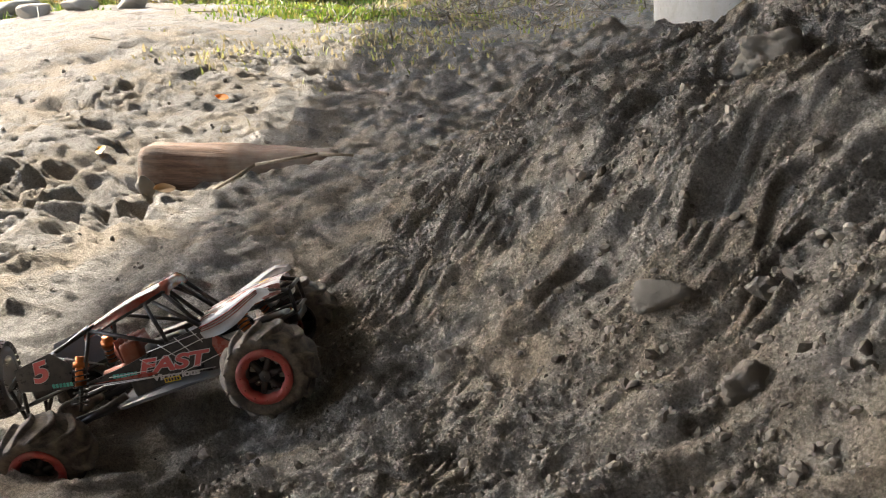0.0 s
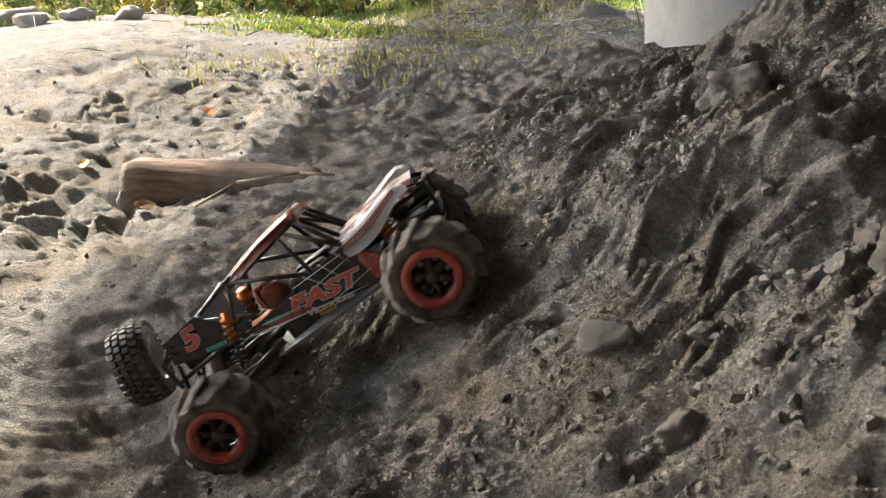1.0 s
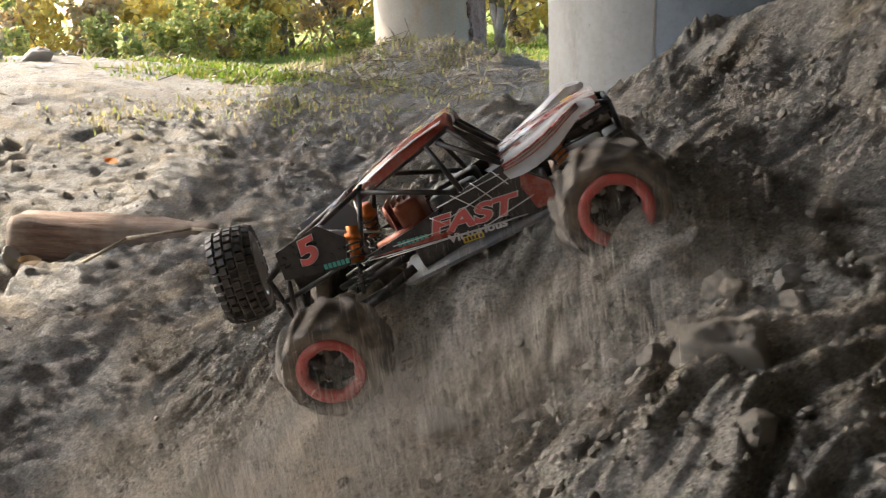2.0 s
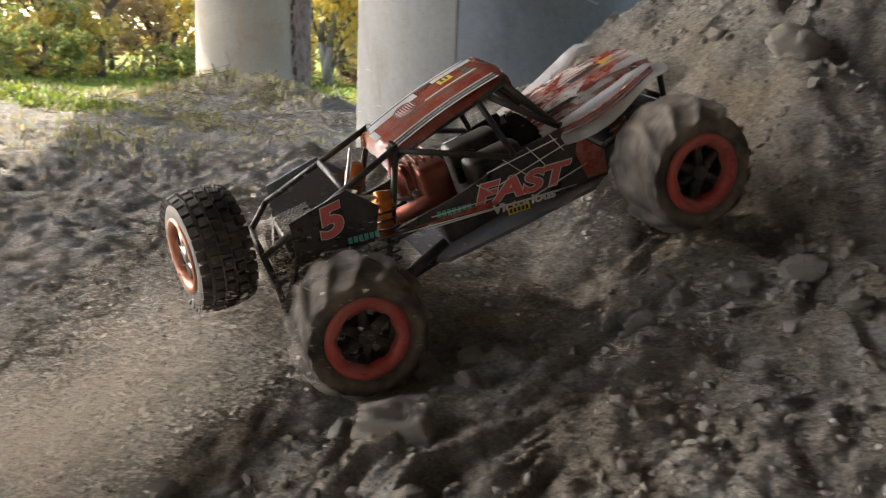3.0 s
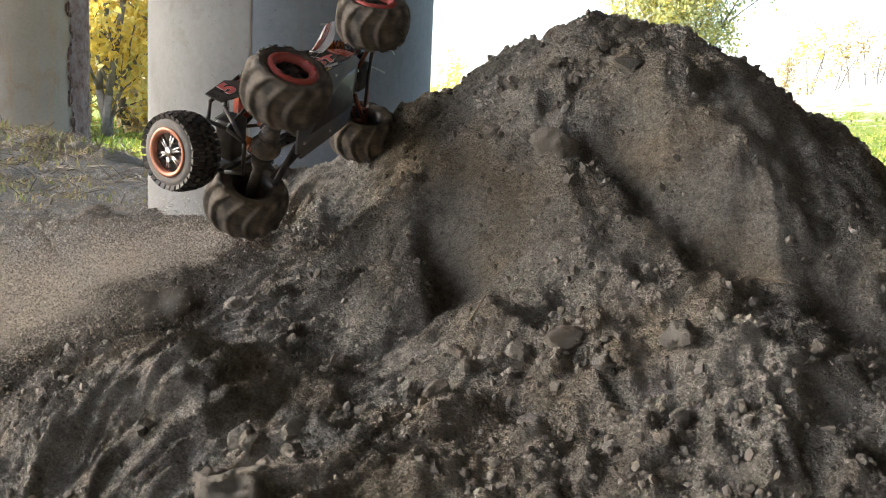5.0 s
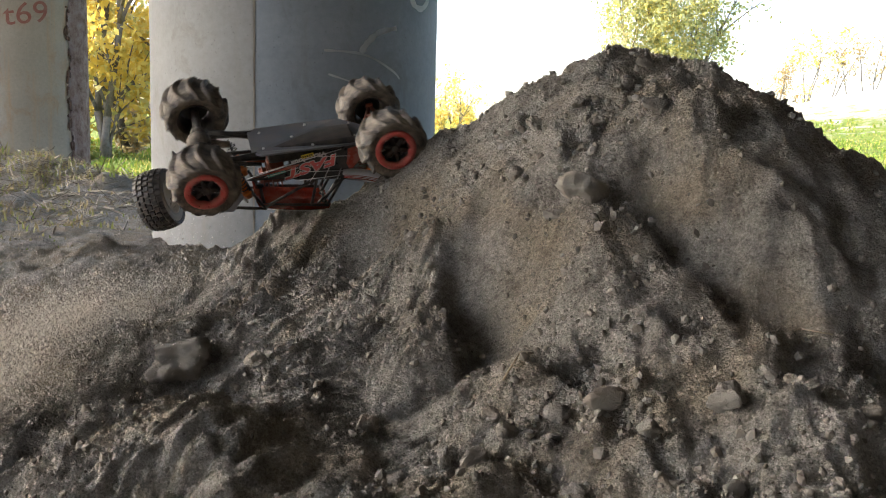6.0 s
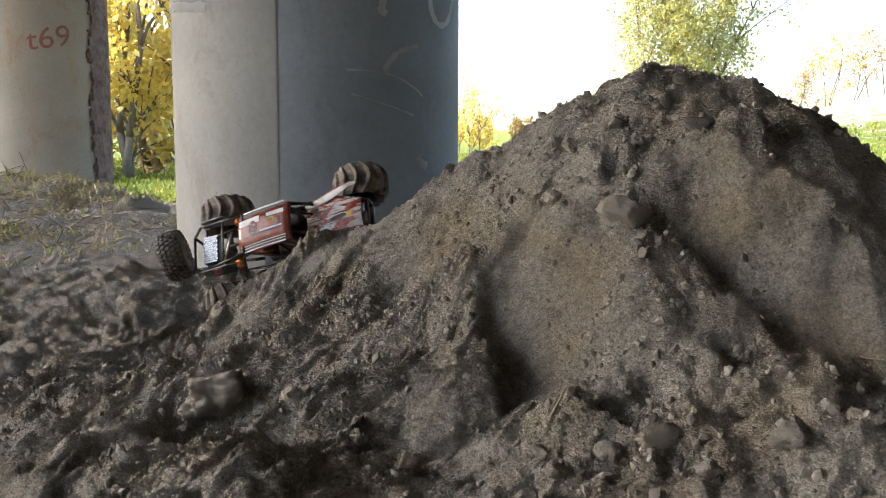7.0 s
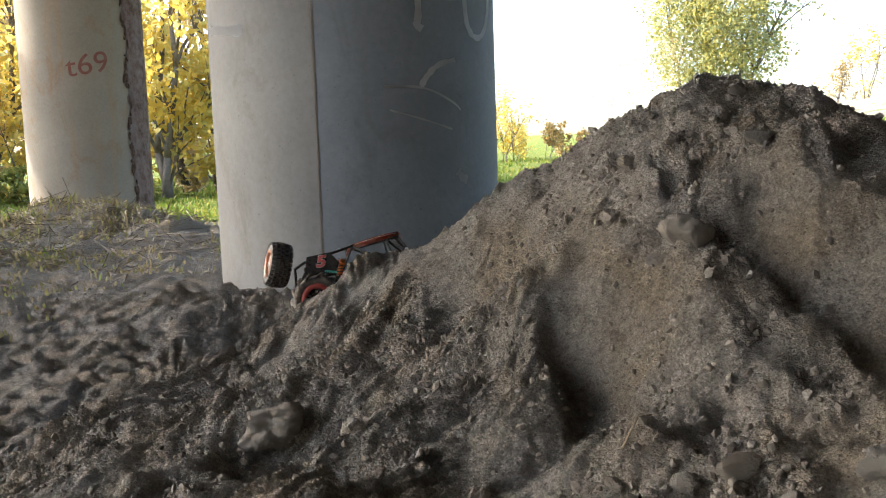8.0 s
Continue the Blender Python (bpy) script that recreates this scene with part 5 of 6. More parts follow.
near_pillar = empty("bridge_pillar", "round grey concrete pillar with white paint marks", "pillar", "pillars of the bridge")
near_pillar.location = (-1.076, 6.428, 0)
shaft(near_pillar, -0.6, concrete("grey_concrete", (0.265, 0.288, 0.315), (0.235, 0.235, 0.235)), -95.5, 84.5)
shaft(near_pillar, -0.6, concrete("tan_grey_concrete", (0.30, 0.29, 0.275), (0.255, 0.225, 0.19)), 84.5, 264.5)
PAINT = plain("white_spray_paint", (0.66, 0.67, 0.68), 0.6, 0, 0.55, 6)
FAINT = plain("faint_spray_paint", (0.45, 0.46, 0.47), 0.7, 0, 0.5, 8)
SEAM = plain("seam_mortar", (0.34, 0.30, 0.25), 0.9, 0, 0.4, 10)
for pts, w, m in (
    ([(-57.6, 2.2), (-57.4, 1.95), (-58.4, 1.89), (-56.0, 1.86)], 0.06, PAINT),
    ([(-35.8, 2.25), (-34.5, 1.93), (-28.3, 1.84), (-21.2, 1.90), (-16.4, 2.07), (-16.1, 2.25)], 0.055, PAINT),
    ([(-57.3, 1.52), (-54.8, 1.58), (-49.8, 1.65), (-41.6, 1.69)], 0.045, PAINT),
    ([(-71.0, 1.52), (-56.2, 1.51), (-43.8, 1.43), (-39.5, 1.38)], 0.018, FAINT),
    ([(-69.4, 1.38), (-54.4, 1.31), (-44.2, 1.26)], 0.015, FAINT),
    ([(-42.0, 1.00), (-40.0, 0.96), (-37.0, 0.94)], 0.07, FAINT),
    ([(-153.6, 1.96), (-140.0, 1.93), (-124.2, 1.90)], 0.08, FAINT),
):
    stroke(pts, w, m, near_pillar, "paint_mark", "white sprayed mark")
stroke([(-95.4, 6.5), (-95.2, 1.4), (-95.9, -0.4)], 0.018, SEAM, near_pillar, "seam", "raised vertical seam")

far_pillar = empty("bridge_pillar", "round tan concrete pillar with peeling strip and red scrawl", "pillar", "pillars of the bridge")
far_pillar.location = (-6.983, 14.948, 0)
shaft(far_pillar, -1.2, concrete("tan_concrete", (0.35, 0.305, 0.25), (0.42, 0.23, 0.10)))
SCRAWL = plain("red_brown_scrawl", (0.22, 0.07, 0.05), 0.8, 0, 0.4, 10)
tm = lettering("scrawl", "t69", 0.46, Matrix.Translation((radians(-62), 0, 2.72)) @ Matrix.Rotation(radians(90), 4, "X") @ Matrix.Rotation(radians(9), 4, "Z") @ Matrix.Diagonal((1.1, 1, 1, 1)), SCRAWL, far_pillar, 0.003, 0.1, "red-brown hand-sprayed scrawl")
for v in tm.data.vertices:
    a, r = v.co.x, 0.984 - v.co.y
    v.co.x, v.co.y = r * math.cos(a), r * math.sin(a)
bm = bmesh.new()
rows = []
for i in range(90):
    z = -1.0 + 7.4 * i / 89
    lo = radians(-23 + 3.5 * noise.noise(Vector((z * 2.1, 0, 4))) + 2.0 * noise.noise(Vector((z * 9, 3, 0))))
    rows.append([(lo + (radians(60) - lo) * j / 12, 0.012 + 0.008 * noise.noise(Vector((z * 4, j * 0.7, 1))), z) for j in range(13)])
smooth_grid(bm, rows)
thicken(bm, 0.01)
wrapped(bm, 0.98)
k = Mat("peeling_rust", 0.85)
k.colour(k.ramp(k.noise(5, 8, 0.7), [(0.35, (0.13, 0.07, 0.05)), (0.5, (0.30, 0.20, 0.17)), (0.7, (0.40, 0.33, 0.30))])).bump(k.noise(20, 8), 0.02, 0.8)
part("peeling_strip", bm, k.m, far_pillar, "peeling reddish strip down the side")
bm = bmesh.new()
rng = random.Random(5)
for i in range(70):
    z = rng.uniform(-0.2, 4.2)
    a = radians(-23 + 3.5 * noise.noise(Vector((z * 2.1, 0, 4)))) + rng.uniform(-0.05, 0.02)
    m = Matrix.Translation((1.0 * math.cos(a), 1.0 * math.sin(a), z)) @ Matrix.Rotation(a, 4, "Z") @ Matrix.Diagonal((0.012, rng.uniform(0.01, 0.03), rng.uniform(0.02, 0.09), 1))
    pebble(bm, m, i * 1.7, 1, 0.3)
part("rust_flakes", bm, plain("dark_rust", (0.08, 0.035, 0.022), 0.9, 0, 0.2), far_pillar, "dark rust flakes along the edge")


# ---- growth ----
def leaf_material(name, stops, through_light=0.35):
    k = Mat(name, 0.6, 0, 0.3)
    col = k.ramp(k.random(True), stops)
    k.colour(col)
    tr = k.t.nodes.new("ShaderNodeBsdfTranslucent")
    k.link(col, tr.inputs[0])
    mx = k.t.nodes.new("ShaderNodeMixShader")
    mx.inputs[0].default_value = through_light
    k.link(k.b.outputs[0], mx.inputs[1])
    k.link(tr.outputs[0], mx.inputs[2])
    k.link(mx.outputs[0], k.t.nodes["Material Output"].inputs[0])
    return k.m


def grass(name, label, n, place, tall, mat, seed, blades=6):
    rng = np.random.RandomState(seed)
    x, y, keep = place(rng, n)
    x, y = np.repeat(x[keep], blades), np.repeat(y[keep], blades)
    k = len(x)
    dist = np.hypot(x, y)
    x, y = x + rng.normal(0, 0.05, k) * (1 + dist / 15), y + rng.normal(0, 0.05, k) * (1 + dist / 15)
    z = height(x, y) - 0.02
    h = rng.uniform(tall[0], tall[1], k) * rng.uniform(0.5, 1, k)
    a, w = rng.uniform(0, 2 * np.pi, k), 0.004 + 0.0009 * dist
    lean = rng.uniform(0.1, 0.7, k) * h
    ca, sa = np.cos(a), np.sin(a)
    P = np.stack([x, y, z], 1)
    side = np.stack([-sa * w, ca * w, 0 * w], 1)
    mid = P + np.stack([ca * lean * 0.35, sa * lean * 0.35, h * 0.6], 1)
    tip = P + np.stack([ca * lean, sa * lean, h], 1)
    V = np.stack([P - side, P + side, mid + side * 0.8, mid - side * 0.8, tip], 1).reshape(-1, 3)
    o = np.arange(k)[:, None] * 5
    faces = [tuple(f) for f in np.concatenate([o + [0, 1, 2], o + [0, 2, 3], o + [3, 2, 4]])]
    me = bpy.data.meshes.new(name)
    me.from_pydata(V, [], faces)
    me.materials.append(mat)
    return tagged(new(name, me), label, "grass", kind="stuff")


GRASS = leaf_material("green_grass", [(0.0, (0.10, 0.17, 0.025)), (0.4, (0.17, 0.24, 0.03)), (0.75, (0.26, 0.28, 0.04)), (1.0, (0.38, 0.31, 0.10))])
STRAW = leaf_material("dry_grass", [(0.0, (0.30, 0.24, 0.12)), (0.5, (0.38, 0.31, 0.17)), (0.85, (0.26, 0.28, 0.08)), (1.0, (0.2, 0.25, 0.05))])


def meadow(rng, n):
    d, b = 8.5 + 34 * rng.rand(n) ** 1.3, np.radians(rng.uniform(-62, 32, n))
    x, y = d * np.sin(b), d * np.cos(b)
    keep = rng.rand(n) < np.clip(0.5 + 1.6 * perlin(x * 0.33, y * 0.33 + 3), 0.08, 1) * smoothstep(9.2, 13, d) * np.where(x > -8.5, smoothstep(14.2, 16.5, y), smoothstep(12, 15, d) * smoothstep(-15, -13, x + 0.25 * y - 3) + smoothstep(26, 31, d))
    keep &= ~((np.hypot(x + 6.98, y - 14.95) < 1.1) | (np.hypot(x + 1.08, y - 6.43) < 1.1) | (np.hypot(x + 5.4, y - 12.2) < 1.8))
    keep &= ~((np.abs(y + 0.62 * x - 4.2) < 1.5) & (x < -6))
    return x, y, keep


def patch(cx, cy, sx, sy):
    def place(rng, n):
        x, y = cx + sx * rng.randn(n), cy + sy * rng.randn(n)
        return x, y, rng.rand(n) < np.clip(0.5 + 1.5 * perlin(x * 1.1, y * 1.1), 0.1, 1)
    return place


grass("meadow_grass", "lush green and yellowing autumn grass beyond the bridge", 17000, meadow, (0.06, 0.2), GRASS, 11, 7)
grass("grass_patch", "short sunlit green grass beside the path", 1100, patch(-6.3, 8.4, 0.55, 0.5), (0.04, 0.13), GRASS, 12, 7)
grass("dry_grass_patch", "dry straw and weeds over the heap by the pillar", 450, patch(-5.6, 11.9, 1.2, 0.8), (0.04, 0.16), STRAW, 13, 5)
grass("dry_grass_tufts", "thin dry straw on bare earth", 800, patch(-7.6, 12.2, 1.4, 1.0), (0.06, 0.24), STRAW, 14, 6)
grass("sparse_weeds", "sparse weeds on the trodden earth", 500, patch(-4.4, 6.3, 0.6, 1.0), (0.03, 0.10), STRAW, 15, 5)

grass("dry_grass_strip", "low straggling dry grass on churned earth", 420, patch(-4.6, 8.7, 1.0, 0.5), (0.03, 0.12), STRAW, 18, 6)


def strewn(name, label, n, place, length, mat, seed):
    """Flat-lying stalks, crossed at random."""
    rng = np.random.RandomState(seed)
    x, y, keep = place(rng, n)
    x, y = x[keep], y[keep]
    k = len(x)
    a, el, ln = rng.uniform(0, 2 * np.pi, k), rng.normal(0.08, 0.28, k), rng.uniform(*length, k)
    d = np.stack([np.cos(a) * np.cos(el), np.sin(a) * np.cos(el), np.sin(el)], 1) * ln[:, None] / 2
    c = np.stack([x, y, height(x, y) + 0.015 + np.abs(np.sin(el)) * ln / 2], 1)
    s = np.stack([-np.sin(a), np.cos(a), 0 * a], 1) * 0.007
    up = np.array([0, 0, 0.008])
    V = np.stack([c - d - s, c - d + s, c - d + up, c + d - s, c + d + s, c + d + up], 1).reshape(-1, 3)
    o = np.arange(k)[:, None] * 6
    F = [tuple(f) for q in ((0, 1, 4, 3), (1, 2, 5, 4), (2, 0, 3, 5)) for f in o + list(q)]
    me = bpy.data.meshes.new(name)
    me.from_pydata(V, [], F)
    me.materials.append(mat)
    return tagged(new(name, me), label, "straw", kind="stuff")


DEADSTRAW = leaf_material("grey_straw", [(0.0, (0.10, 0.075, 0.05)), (0.5, (0.2, 0.16, 0.11)), (0.9, (0.30, 0.25, 0.18)), (1.0, (0.36, 0.31, 0.24))], 0.1)
strewn("strewn_straw", "dry straw and stalks strewn over the earth heap", 900, patch(-5.6, 11.9, 1.0, 0.75), (0.1, 0.42), DEADSTRAW, 16)
strewn("strewn_stalks", "dry stalks strewn by the path", 900, patch(-7.5, 9.5, 1.8, 1.2), (0.08, 0.3), DEADSTRAW, 17)

strewn("strewn_stems", "dry stems strewn over the churned earth", 800, patch(-4.8, 9.2, 1.3, 0.9), (0.08, 0.3), DEADSTRAW, 19)

BARK = stone_material("grey_bark", (0.09, 0.075, 0.06), (0.2, 0.17, 0.14), 0.1)
# yellow, mixed and pale leaves: the haze of distance is put into their colours
YELLOWLEAF = leaf_material("yellow_leaves", [(0.0, (0.60, 0.42, 0.07)), (0.5, (0.70, 0.54, 0.13)), (0.85, (0.66, 0.57, 0.2)), (1.0, (0.42, 0.42, 0.14))], 0.55)
MIXEDLEAF = leaf_material("yellow_green_leaves", [(0.0, (0.26, 0.29, 0.13)), (0.5, (0.38, 0.37, 0.14)), (0.8, (0.52, 0.43, 0.11)), (1.0, (0.34, 0.37, 0.24))], 0.55)
PALELEAF = leaf_material("hazed_dry_leaves", [(0.0, (0.52, 0.36, 0.16)), (0.5, (0.58, 0.46, 0.25)), (1.0, (0.50, 0.46, 0.34))], 0.55)
BROWNLEAF = leaf_material("brown_dry_leaves", [(0.0, (0.34, 0.22, 0.08)), (0.5, (0.44, 0.31, 0.11)), (1.0, (0.36, 0.30, 0.18))], 0.4)
GREENLEAF = leaf_material("dark_green_leaves", [(0.0, (0.14, 0.19, 0.05)), (0.6, (0.24, 0.26, 0.07)), (1.0, (0.42, 0.36, 0.10))], 0.35)


def tree(x, y, tall, spread, leaves, size, mat, label, seed, stems=1, bare=0.25, group="trees behind the bridge", thin=1.0, fluff=0.035, crown=None):
    rng = np.random.RandomState(seed)
    thing = empty("tree", label, "tree", group)
    z0 = float(height(x, y)) - 0.1
    thing.location = (x, y, z0)
    ends = []

    def limb(bm, p, d, length, r, level):
        pts, q, dd = [Vector(p)], Vector(p), Vector(d).normalized()
        n = 5
        for i in range(n):
            dd = (dd + Vector(rng.normal(0, 0.13, 3)) + Vector((0, 0, 0.05))).normalized()
            q = q + dd * length / n
            pts.append(q.copy())
        for i in range(n):
            rod(bm, pts[i], pts[i + 1], r * (1 - 0.7 * i / n), 6 if level < 2 else 4, r * (1 - 0.7 * (i + 1) / n))
        if level >= 2:
            ends.extend(pts[2:])
            return
        for i in range(6 if level == 0 else 4):
            t = rng.uniform(bare if level == 0 else 0.3, 1)
            at = pts[int(t * n)]
            out = Vector((rng.normal(), rng.normal(), rng.uniform(0.1, 0.9))).normalized()
            limb(bm, at, (dd * 0.5 + out * spread).normalized(), length * rng.uniform(0.32, 0.55), r * 0.45, level + 1)
        ends.append(pts[-1])

    for s in range(stems):
        bm = bmesh.new()
        limb(bm, (rng.normal(0, 0.25 * (stems > 1)), rng.normal(0, 0.25 * (stems > 1)), 0), (rng.normal(0, 0.06 * stems), rng.normal(0, 0.06 * stems), 1), tall * rng.uniform(0.75, 1.0), tall * 0.017 * thin, 0)
        part("trunk", bm, BARK, thing)
    if leaves:
        e = np.array([p[:] for p in ends])
        c = e[rng.randint(0, len(e), leaves)] + rng.normal(0, tall * fluff, (leaves, 3))
        if crown:
            # clumps of leaves that fill a tall, uneven oval
            wide, low, high = crown
            cl = rng.normal(0, 1, (150, 3))
            cl *= (rng.uniform(0.25, 1, (150, 1)) ** 0.5) / np.linalg.norm(cl, axis=1, keepdims=True)
            cl = cl * [wide, wide, (high - low) / 2] * rng.uniform(0.85, 1.15, (150, 1)) + [0, 0, (high + low) / 2]
            pick = rng.randint(0, 150, leaves)
            full = rng.rand(leaves) < 0.82
            c[full] = (cl[pick] + rng.normal(0, 1, (leaves, 3)) * (wide * rng.uniform(0.10, 0.2, 150))[pick][:, None])[full]
        u, v = rng.randn(leaves, 3), rng.randn(leaves, 3)
        u /= np.linalg.norm(u, axis=1, keepdims=True)
        v -= u * (u * v).sum(1, keepdims=True)
        v /= np.linalg.norm(v, axis=1, keepdims=True)
        s = size * rng.uniform(0.6, 1.3, (leaves, 1))
        V = np.stack([c - u * s, c + v * s * 0.5, c + u * s, c - v * s * 0.5], 1).reshape(-1, 3)
        me = bpy.data.meshes.new("crown")
        me.from_pydata(V, [], [tuple(f) for f in np.arange(leaves)[:, None] * 4 + [0, 1, 2, 3]])
        me.materials.append(mat)
        ob = new("crown", me)
        ob.parent = thing
    return thing


def polar(az, d):
    return d * math.sin(radians(az)), d * math.cos(radians(az))


def plant_trees():
    rng = random.Random(2)
    for i, (az, d, h, mat, n) in enumerate([(-47, 30, 6, YELLOWLEAF, 2600), (-43, 33, 7.5, YELLOWLEAF, 3000), (-40, 28, 5.5, YELLOWLEAF, 2600), (-37, 32, 8, YELLOWLEAF, 3000), (-34, 29, 6.5, MIXEDLEAF, 2600), (-31, 31, 7.5, YELLOWLEAF, 2800), (-24, 30, 8.0, YELLOWLEAF, 2800), (-21.5, 27, 7.5, YELLOWLEAF, 3400), (-19.5, 30, 8.5, YELLOWLEAF, 3200), (-17.5, 28, 6.5, YELLOWLEAF, 2800), (-14, 30, 7, YELLOWLEAF, 1500)]):
        tree(*polar(az, d), h, 0.9, n, 0.13, mat, "autumn tree with yellow leaves and bare grey stems" if mat is YELLOWLEAF else "small tree with yellow-green autumn leaves", 20 + i, 2 if i % 2 else 1, 0.08)
    for i in range(13):
        az = -55 + i * 3.1
        tree(*polar(az, 37 + 3 * math.sin(i * 2.3)), 8 + 1.5 * math.sin(i * 1.7), 1.1, 3000, 0.15, YELLOWLEAF if i % 3 else PALELEAF, "autumn tree with yellow leaves and bare grey stems" if i % 3 else "tree with pale dry leaves", 120 + i, 2, 0.02)
        tree(*polar(az + 1.4, 29 + 2 * math.sin(i * 3.1)), 2.4 + 0.6 * math.sin(i), 1.3, 1600, 0.11, PALELEAF if i % 2 else YELLOWLEAF, "low shrub with pale autumn leaves", 150 + i, 3, 0.02, "bushes at the meadow's edge", 0.6)
    for i, (az, d, h) in enumerate([(-52, 24, 1.5), (-49, 23, 1.7), (-45, 25, 1.6), (-41.5, 23, 1.4), (-38.5, 24, 1.7), (-35.5, 25, 1.4), (-30, 26, 1.3), (-22.5, 25, 1.0)]):
        tree(*polar(az, d), h, 1.3, 1500, 0.08, GREENLEAF, "low dark green bush at the meadow's edge", 50 + i, 3, 0.02, "bushes at the meadow's edge", 0.6)
    tree(*polar(11.3, 66), 14.0, 0.30, 9000, 0.13, MIXEDLEAF, "tall tree with thinning yellow-green leaves", 71, 1, 0.3, thin=0.5, fluff=0.045, crown=(2.6, 3.0, 13.0))
    tree(*polar(14.4, 65), 14.5, 0.34, 18000, 0.15, MIXEDLEAF, "tall tree with dense yellow-green leaves", 72, 3, 0.3, thin=0.5, fluff=0.05, crown=(3.2, 2.0, 14.5))
    tree(*polar(8.9, 55), 6.2, 0.35, 400, 0.07, PALELEAF, "bare young tree with few leaves", 173, 2, 0.15, thin=0.14)
    tree(*polar(7.6, 54), 4.6, 0.35, 300, 0.07, PALELEAF, "bare young tree with few leaves", 174, 3, 0.15, thin=0.14)
    for i, (az, d, h, n) in enumerate([(0.2, 40, 3.0, 900), (1.6, 42, 1.9, 900), (-0.9, 41, 2.6, 900), (2.9, 40, 1.5, 800), (4.2, 44, 1.3, 800), (5.4, 44, 1.1, 700), (20.2, 54, 3.4, 900), (21.6, 52, 3.8, 1200), (23.2, 53, 3.4, 700), (25, 54, 3.6, 500), (26.8, 52, 3.4, 500)]):
        tree(*polar(az, d), h, 0.9, n, 0.08, YELLOWLEAF if i in (0, 1, 2, 7) else BROWNLEAF, "yellow autumn shrub with thin bare twigs" if i in (0, 1, 2, 7) else "brown dry shrub with thin bare twigs", 80 + i, 3, 0.1, "shrubs beyond the mound", 0.6)


plant_trees()



# ---- dust and grit thrown up by the wheels ----
def grit_material():
    k = Mat("flying_earth", 1.0, 0, 0.05)
    return k.colour(k.ramp(k.random(True), [(0.0, (0.58, 0.53, 0.46)), (0.6, (0.71, 0.65, 0.57)), (1.0, (0.77, 0.715, 0.635))])).m


GRIT = grit_material()


def plume(label, start, end, wide, high, n, size, seed, power=1.0):
    """A drift of grains over the slope between two places on the plan; wide and high give its spread at either end."""
    rng = np.random.RandomState(seed)
    u = rng.rand(n) ** power + 0.10 * rng.randn(n)
    d = np.array(end) - np.array(start)
    side = np.array([-d[1], d[0]]) / np.hypot(*d)
    w = (wide[0] + (wide[1] - wide[0]) * np.clip(u, 0, 1.4)) * rng.randn(n) * (0.7 + 0.5 * np.abs(perlin(u * 6, u * 0 + seed)))
    x, y = start[0] + d[0] * u + side[0] * w, start[1] + d[1] * u + side[1] * w
    z = height(x, y) + 0.01 + np.abs(rng.randn(n)) * (high[0] + (high[1] - high[0]) * np.clip(u, 0, 1.4))
    c = np.stack([x, y, z], 1)
    s = size * (0.5 + rng.rand(n) ** 3 * 1.6)
    V = rng.randn(n, 3, 3) * 0.75 * s[:, None, None] + c[:, None]
    me = bpy.data.meshes.new("dust_cloud")
    me.vertices.add(3 * n)
    me.vertices.foreach_set("co", V.ravel())
    me.loops.add(3 * n)
    me.loops.foreach_set("vertex_index", np.arange(3 * n))
    me.polygons.add(n)
    me.polygons.foreach_set("loop_start", np.arange(0, 3 * n, 3))
    me.update()
    me.materials.append(GRIT)
    return tagged(new("dust_cloud", me), label, "dust", kind="stuff")


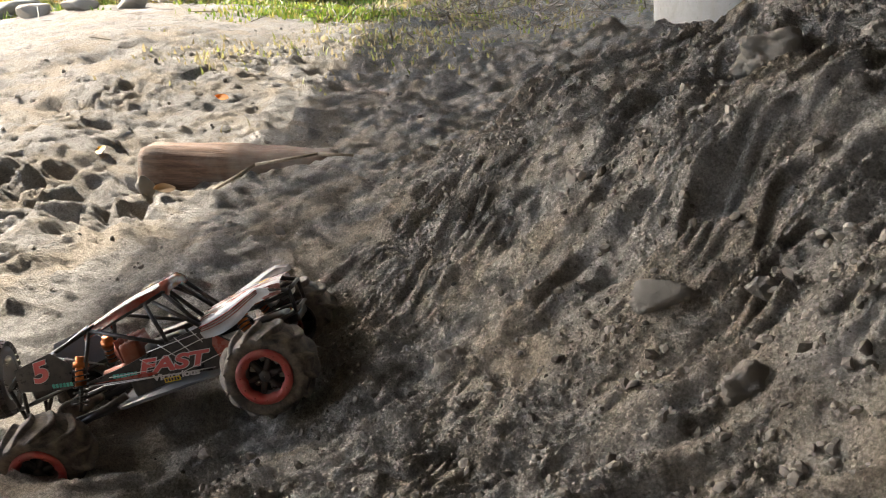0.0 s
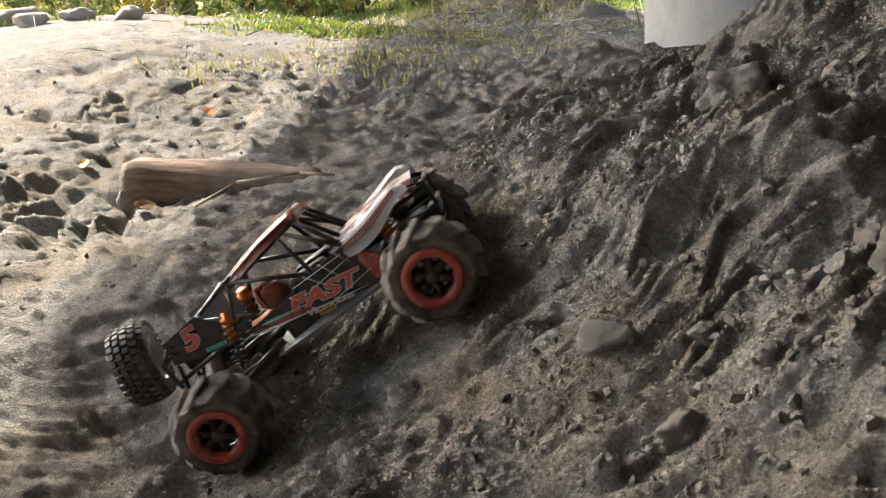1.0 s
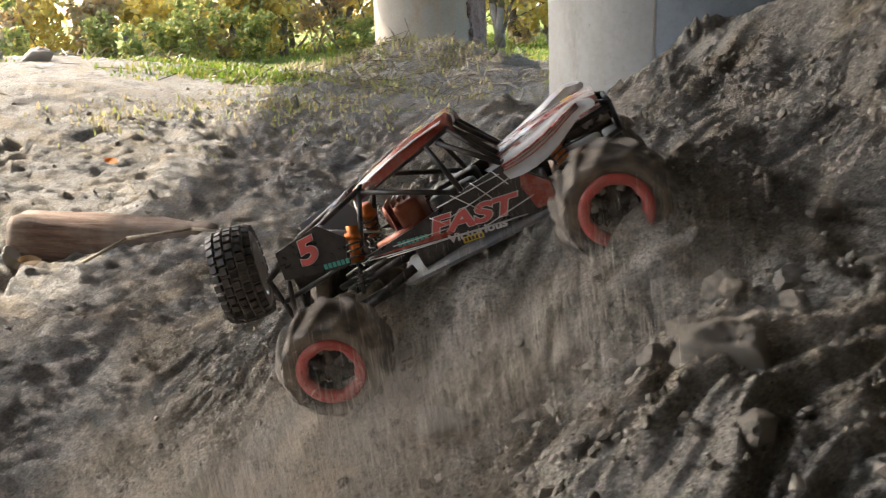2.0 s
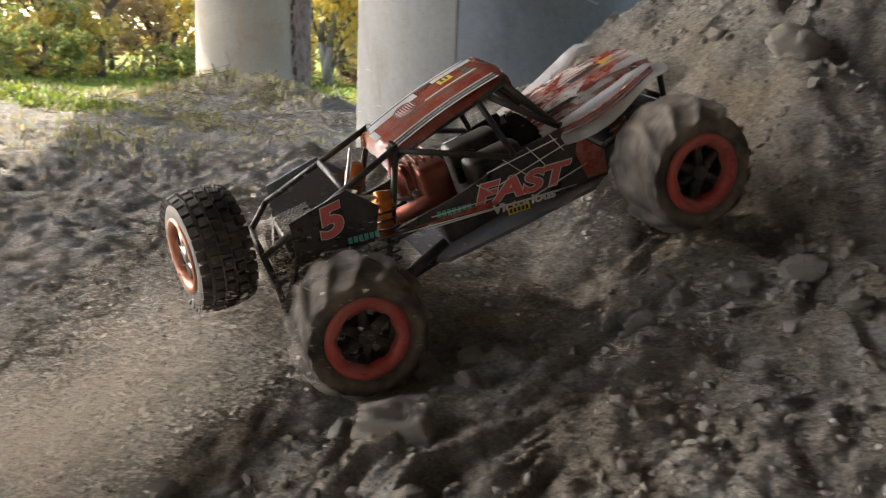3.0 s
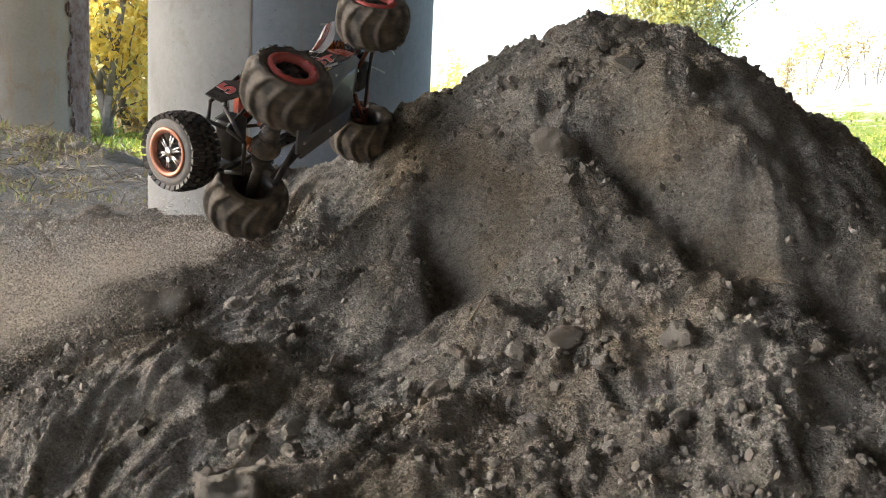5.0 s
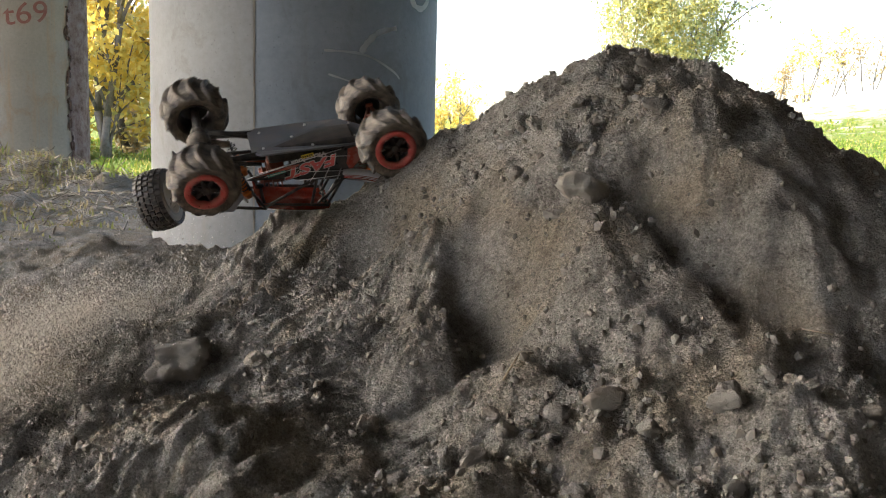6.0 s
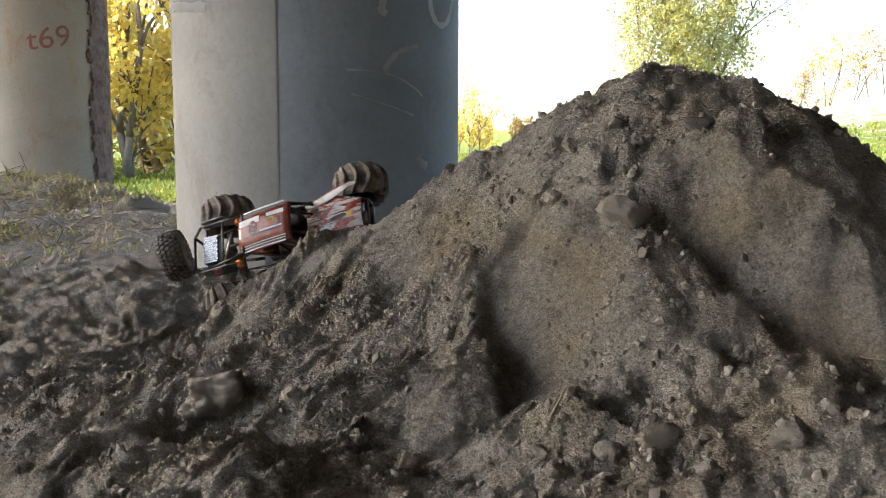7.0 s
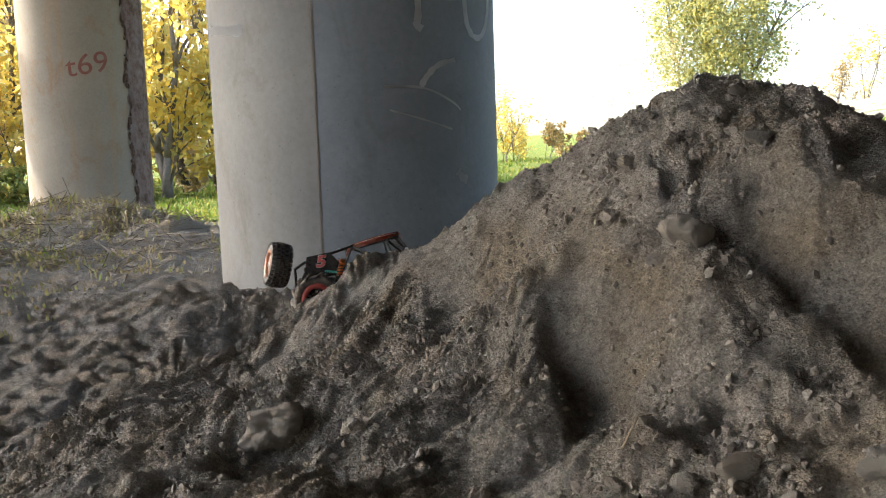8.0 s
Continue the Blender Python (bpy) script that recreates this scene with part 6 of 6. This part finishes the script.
FINE, COARSE = "thin drift of fine tan dust over the slope", "spray of dry earth thrown back by the wheels"
DUST = [
    # the cloud, when it rises, when it has settled, its drift
    (plume(FINE, (-0.95, 1.35), (-1.75, 1.15), (0.05, 0.14), (0.03, 0.06), 30000, 0.0012, 1), 1.2, 2.3, (-0.12, -0.05)),
    (plume(FINE, (-0.35, 1.38), (-1.30, 1.15), (0.10, 0.22), (0.07, 0.12), 190000, 0.0017, 2), 1.9, 3.6, (-0.15, -0.05)),
    (plume(FINE, (-0.30, 1.50), (0.10, 1.72), (0.03, 0.05), (0.02, 0.04), 9000, 0.0012, 3), 2.3, 3.5, (-0.04, 0.0)),
    (plume(FINE, (-0.16, 1.44), (-1.12, 1.16), (0.07, 0.18), (0.05, 0.10), 150000, 0.0016, 4), 3.1, 4.6, (-0.14, 0.0)),
    (plume(FINE, (-0.04, 1.60), (-0.62, 1.08), (0.035, 0.07), (0.03, 0.05), 130000, 0.0013, 9), 3.15, 4.8, (-0.10, -0.03)),
    (plume(FINE, (-0.30, 1.98), (-0.95, 1.42), (0.03, 0.08), (0.03, 0.05), 70000, 0.0013, 10), 3.3, 4.8, (-0.10, -0.03)),
    (plume(FINE, (0.06, 1.46), (-0.36, 0.98), (0.09, 0.17), (0.04, 0.07), 62000, 0.0013, 11), 3.1, 4.8, (-0.06, -0.03)),
    (plume(FINE, (-0.70, 2.15), (-1.35, 1.65), (0.12, 0.22), (0.05, 0.10), 90000, 0.0016, 12), 4.6, 6.3, (-0.15, -0.03)),
    (plume(COARSE, (-0.12, 1.62), (-0.85, 1.42), (0.05, 0.16), (0.10, 0.06), 16000, 0.0018, 5), 2.7, 3.9, (-0.15, -0.05)),
    (plume(COARSE, (-0.10, 1.75), (-0.75, 1.35), (0.06, 0.18), (0.12, 0.05), 16000, 0.0018, 6), 3.3, 4.7, (-0.12, -0.08)),
    (plume(COARSE, (-0.02, 1.70), (-0.30, 1.30), (0.05, 0.14), (0.12, 0.06), 9000, 0.0019, 7), 3.2, 4.7, (-0.05, -0.06)),
    (plume(FINE, (-0.55, 2.35), (-1.70, 2.25), (0.12, 0.32), (0.06, 0.15), 190000, 0.0015, 8), 4.6, 6.2, (-0.25, 0.05)),
]


def blow():
    for cloud, t0, t1, (dx, dy) in DUST:
        low = (0, 0, -1.4)
        rows = [(0.0, pose(*low)), (t0 - 0.12, pose(*low)), (t0 + 0.12, pose(0, 0, -0.02)), ((t0 + t1) / 2, pose(dx * 0.6, dy * 0.6, 0.03)), (t1 - 0.15, pose(dx, dy, -0.02)), (t1 + 0.25, pose(dx, dy, -1.4)), (8.0, pose(dx, dy, -1.4))]
        walk(cloud, rows)


def motions():
    drive()
    blow()


motions()
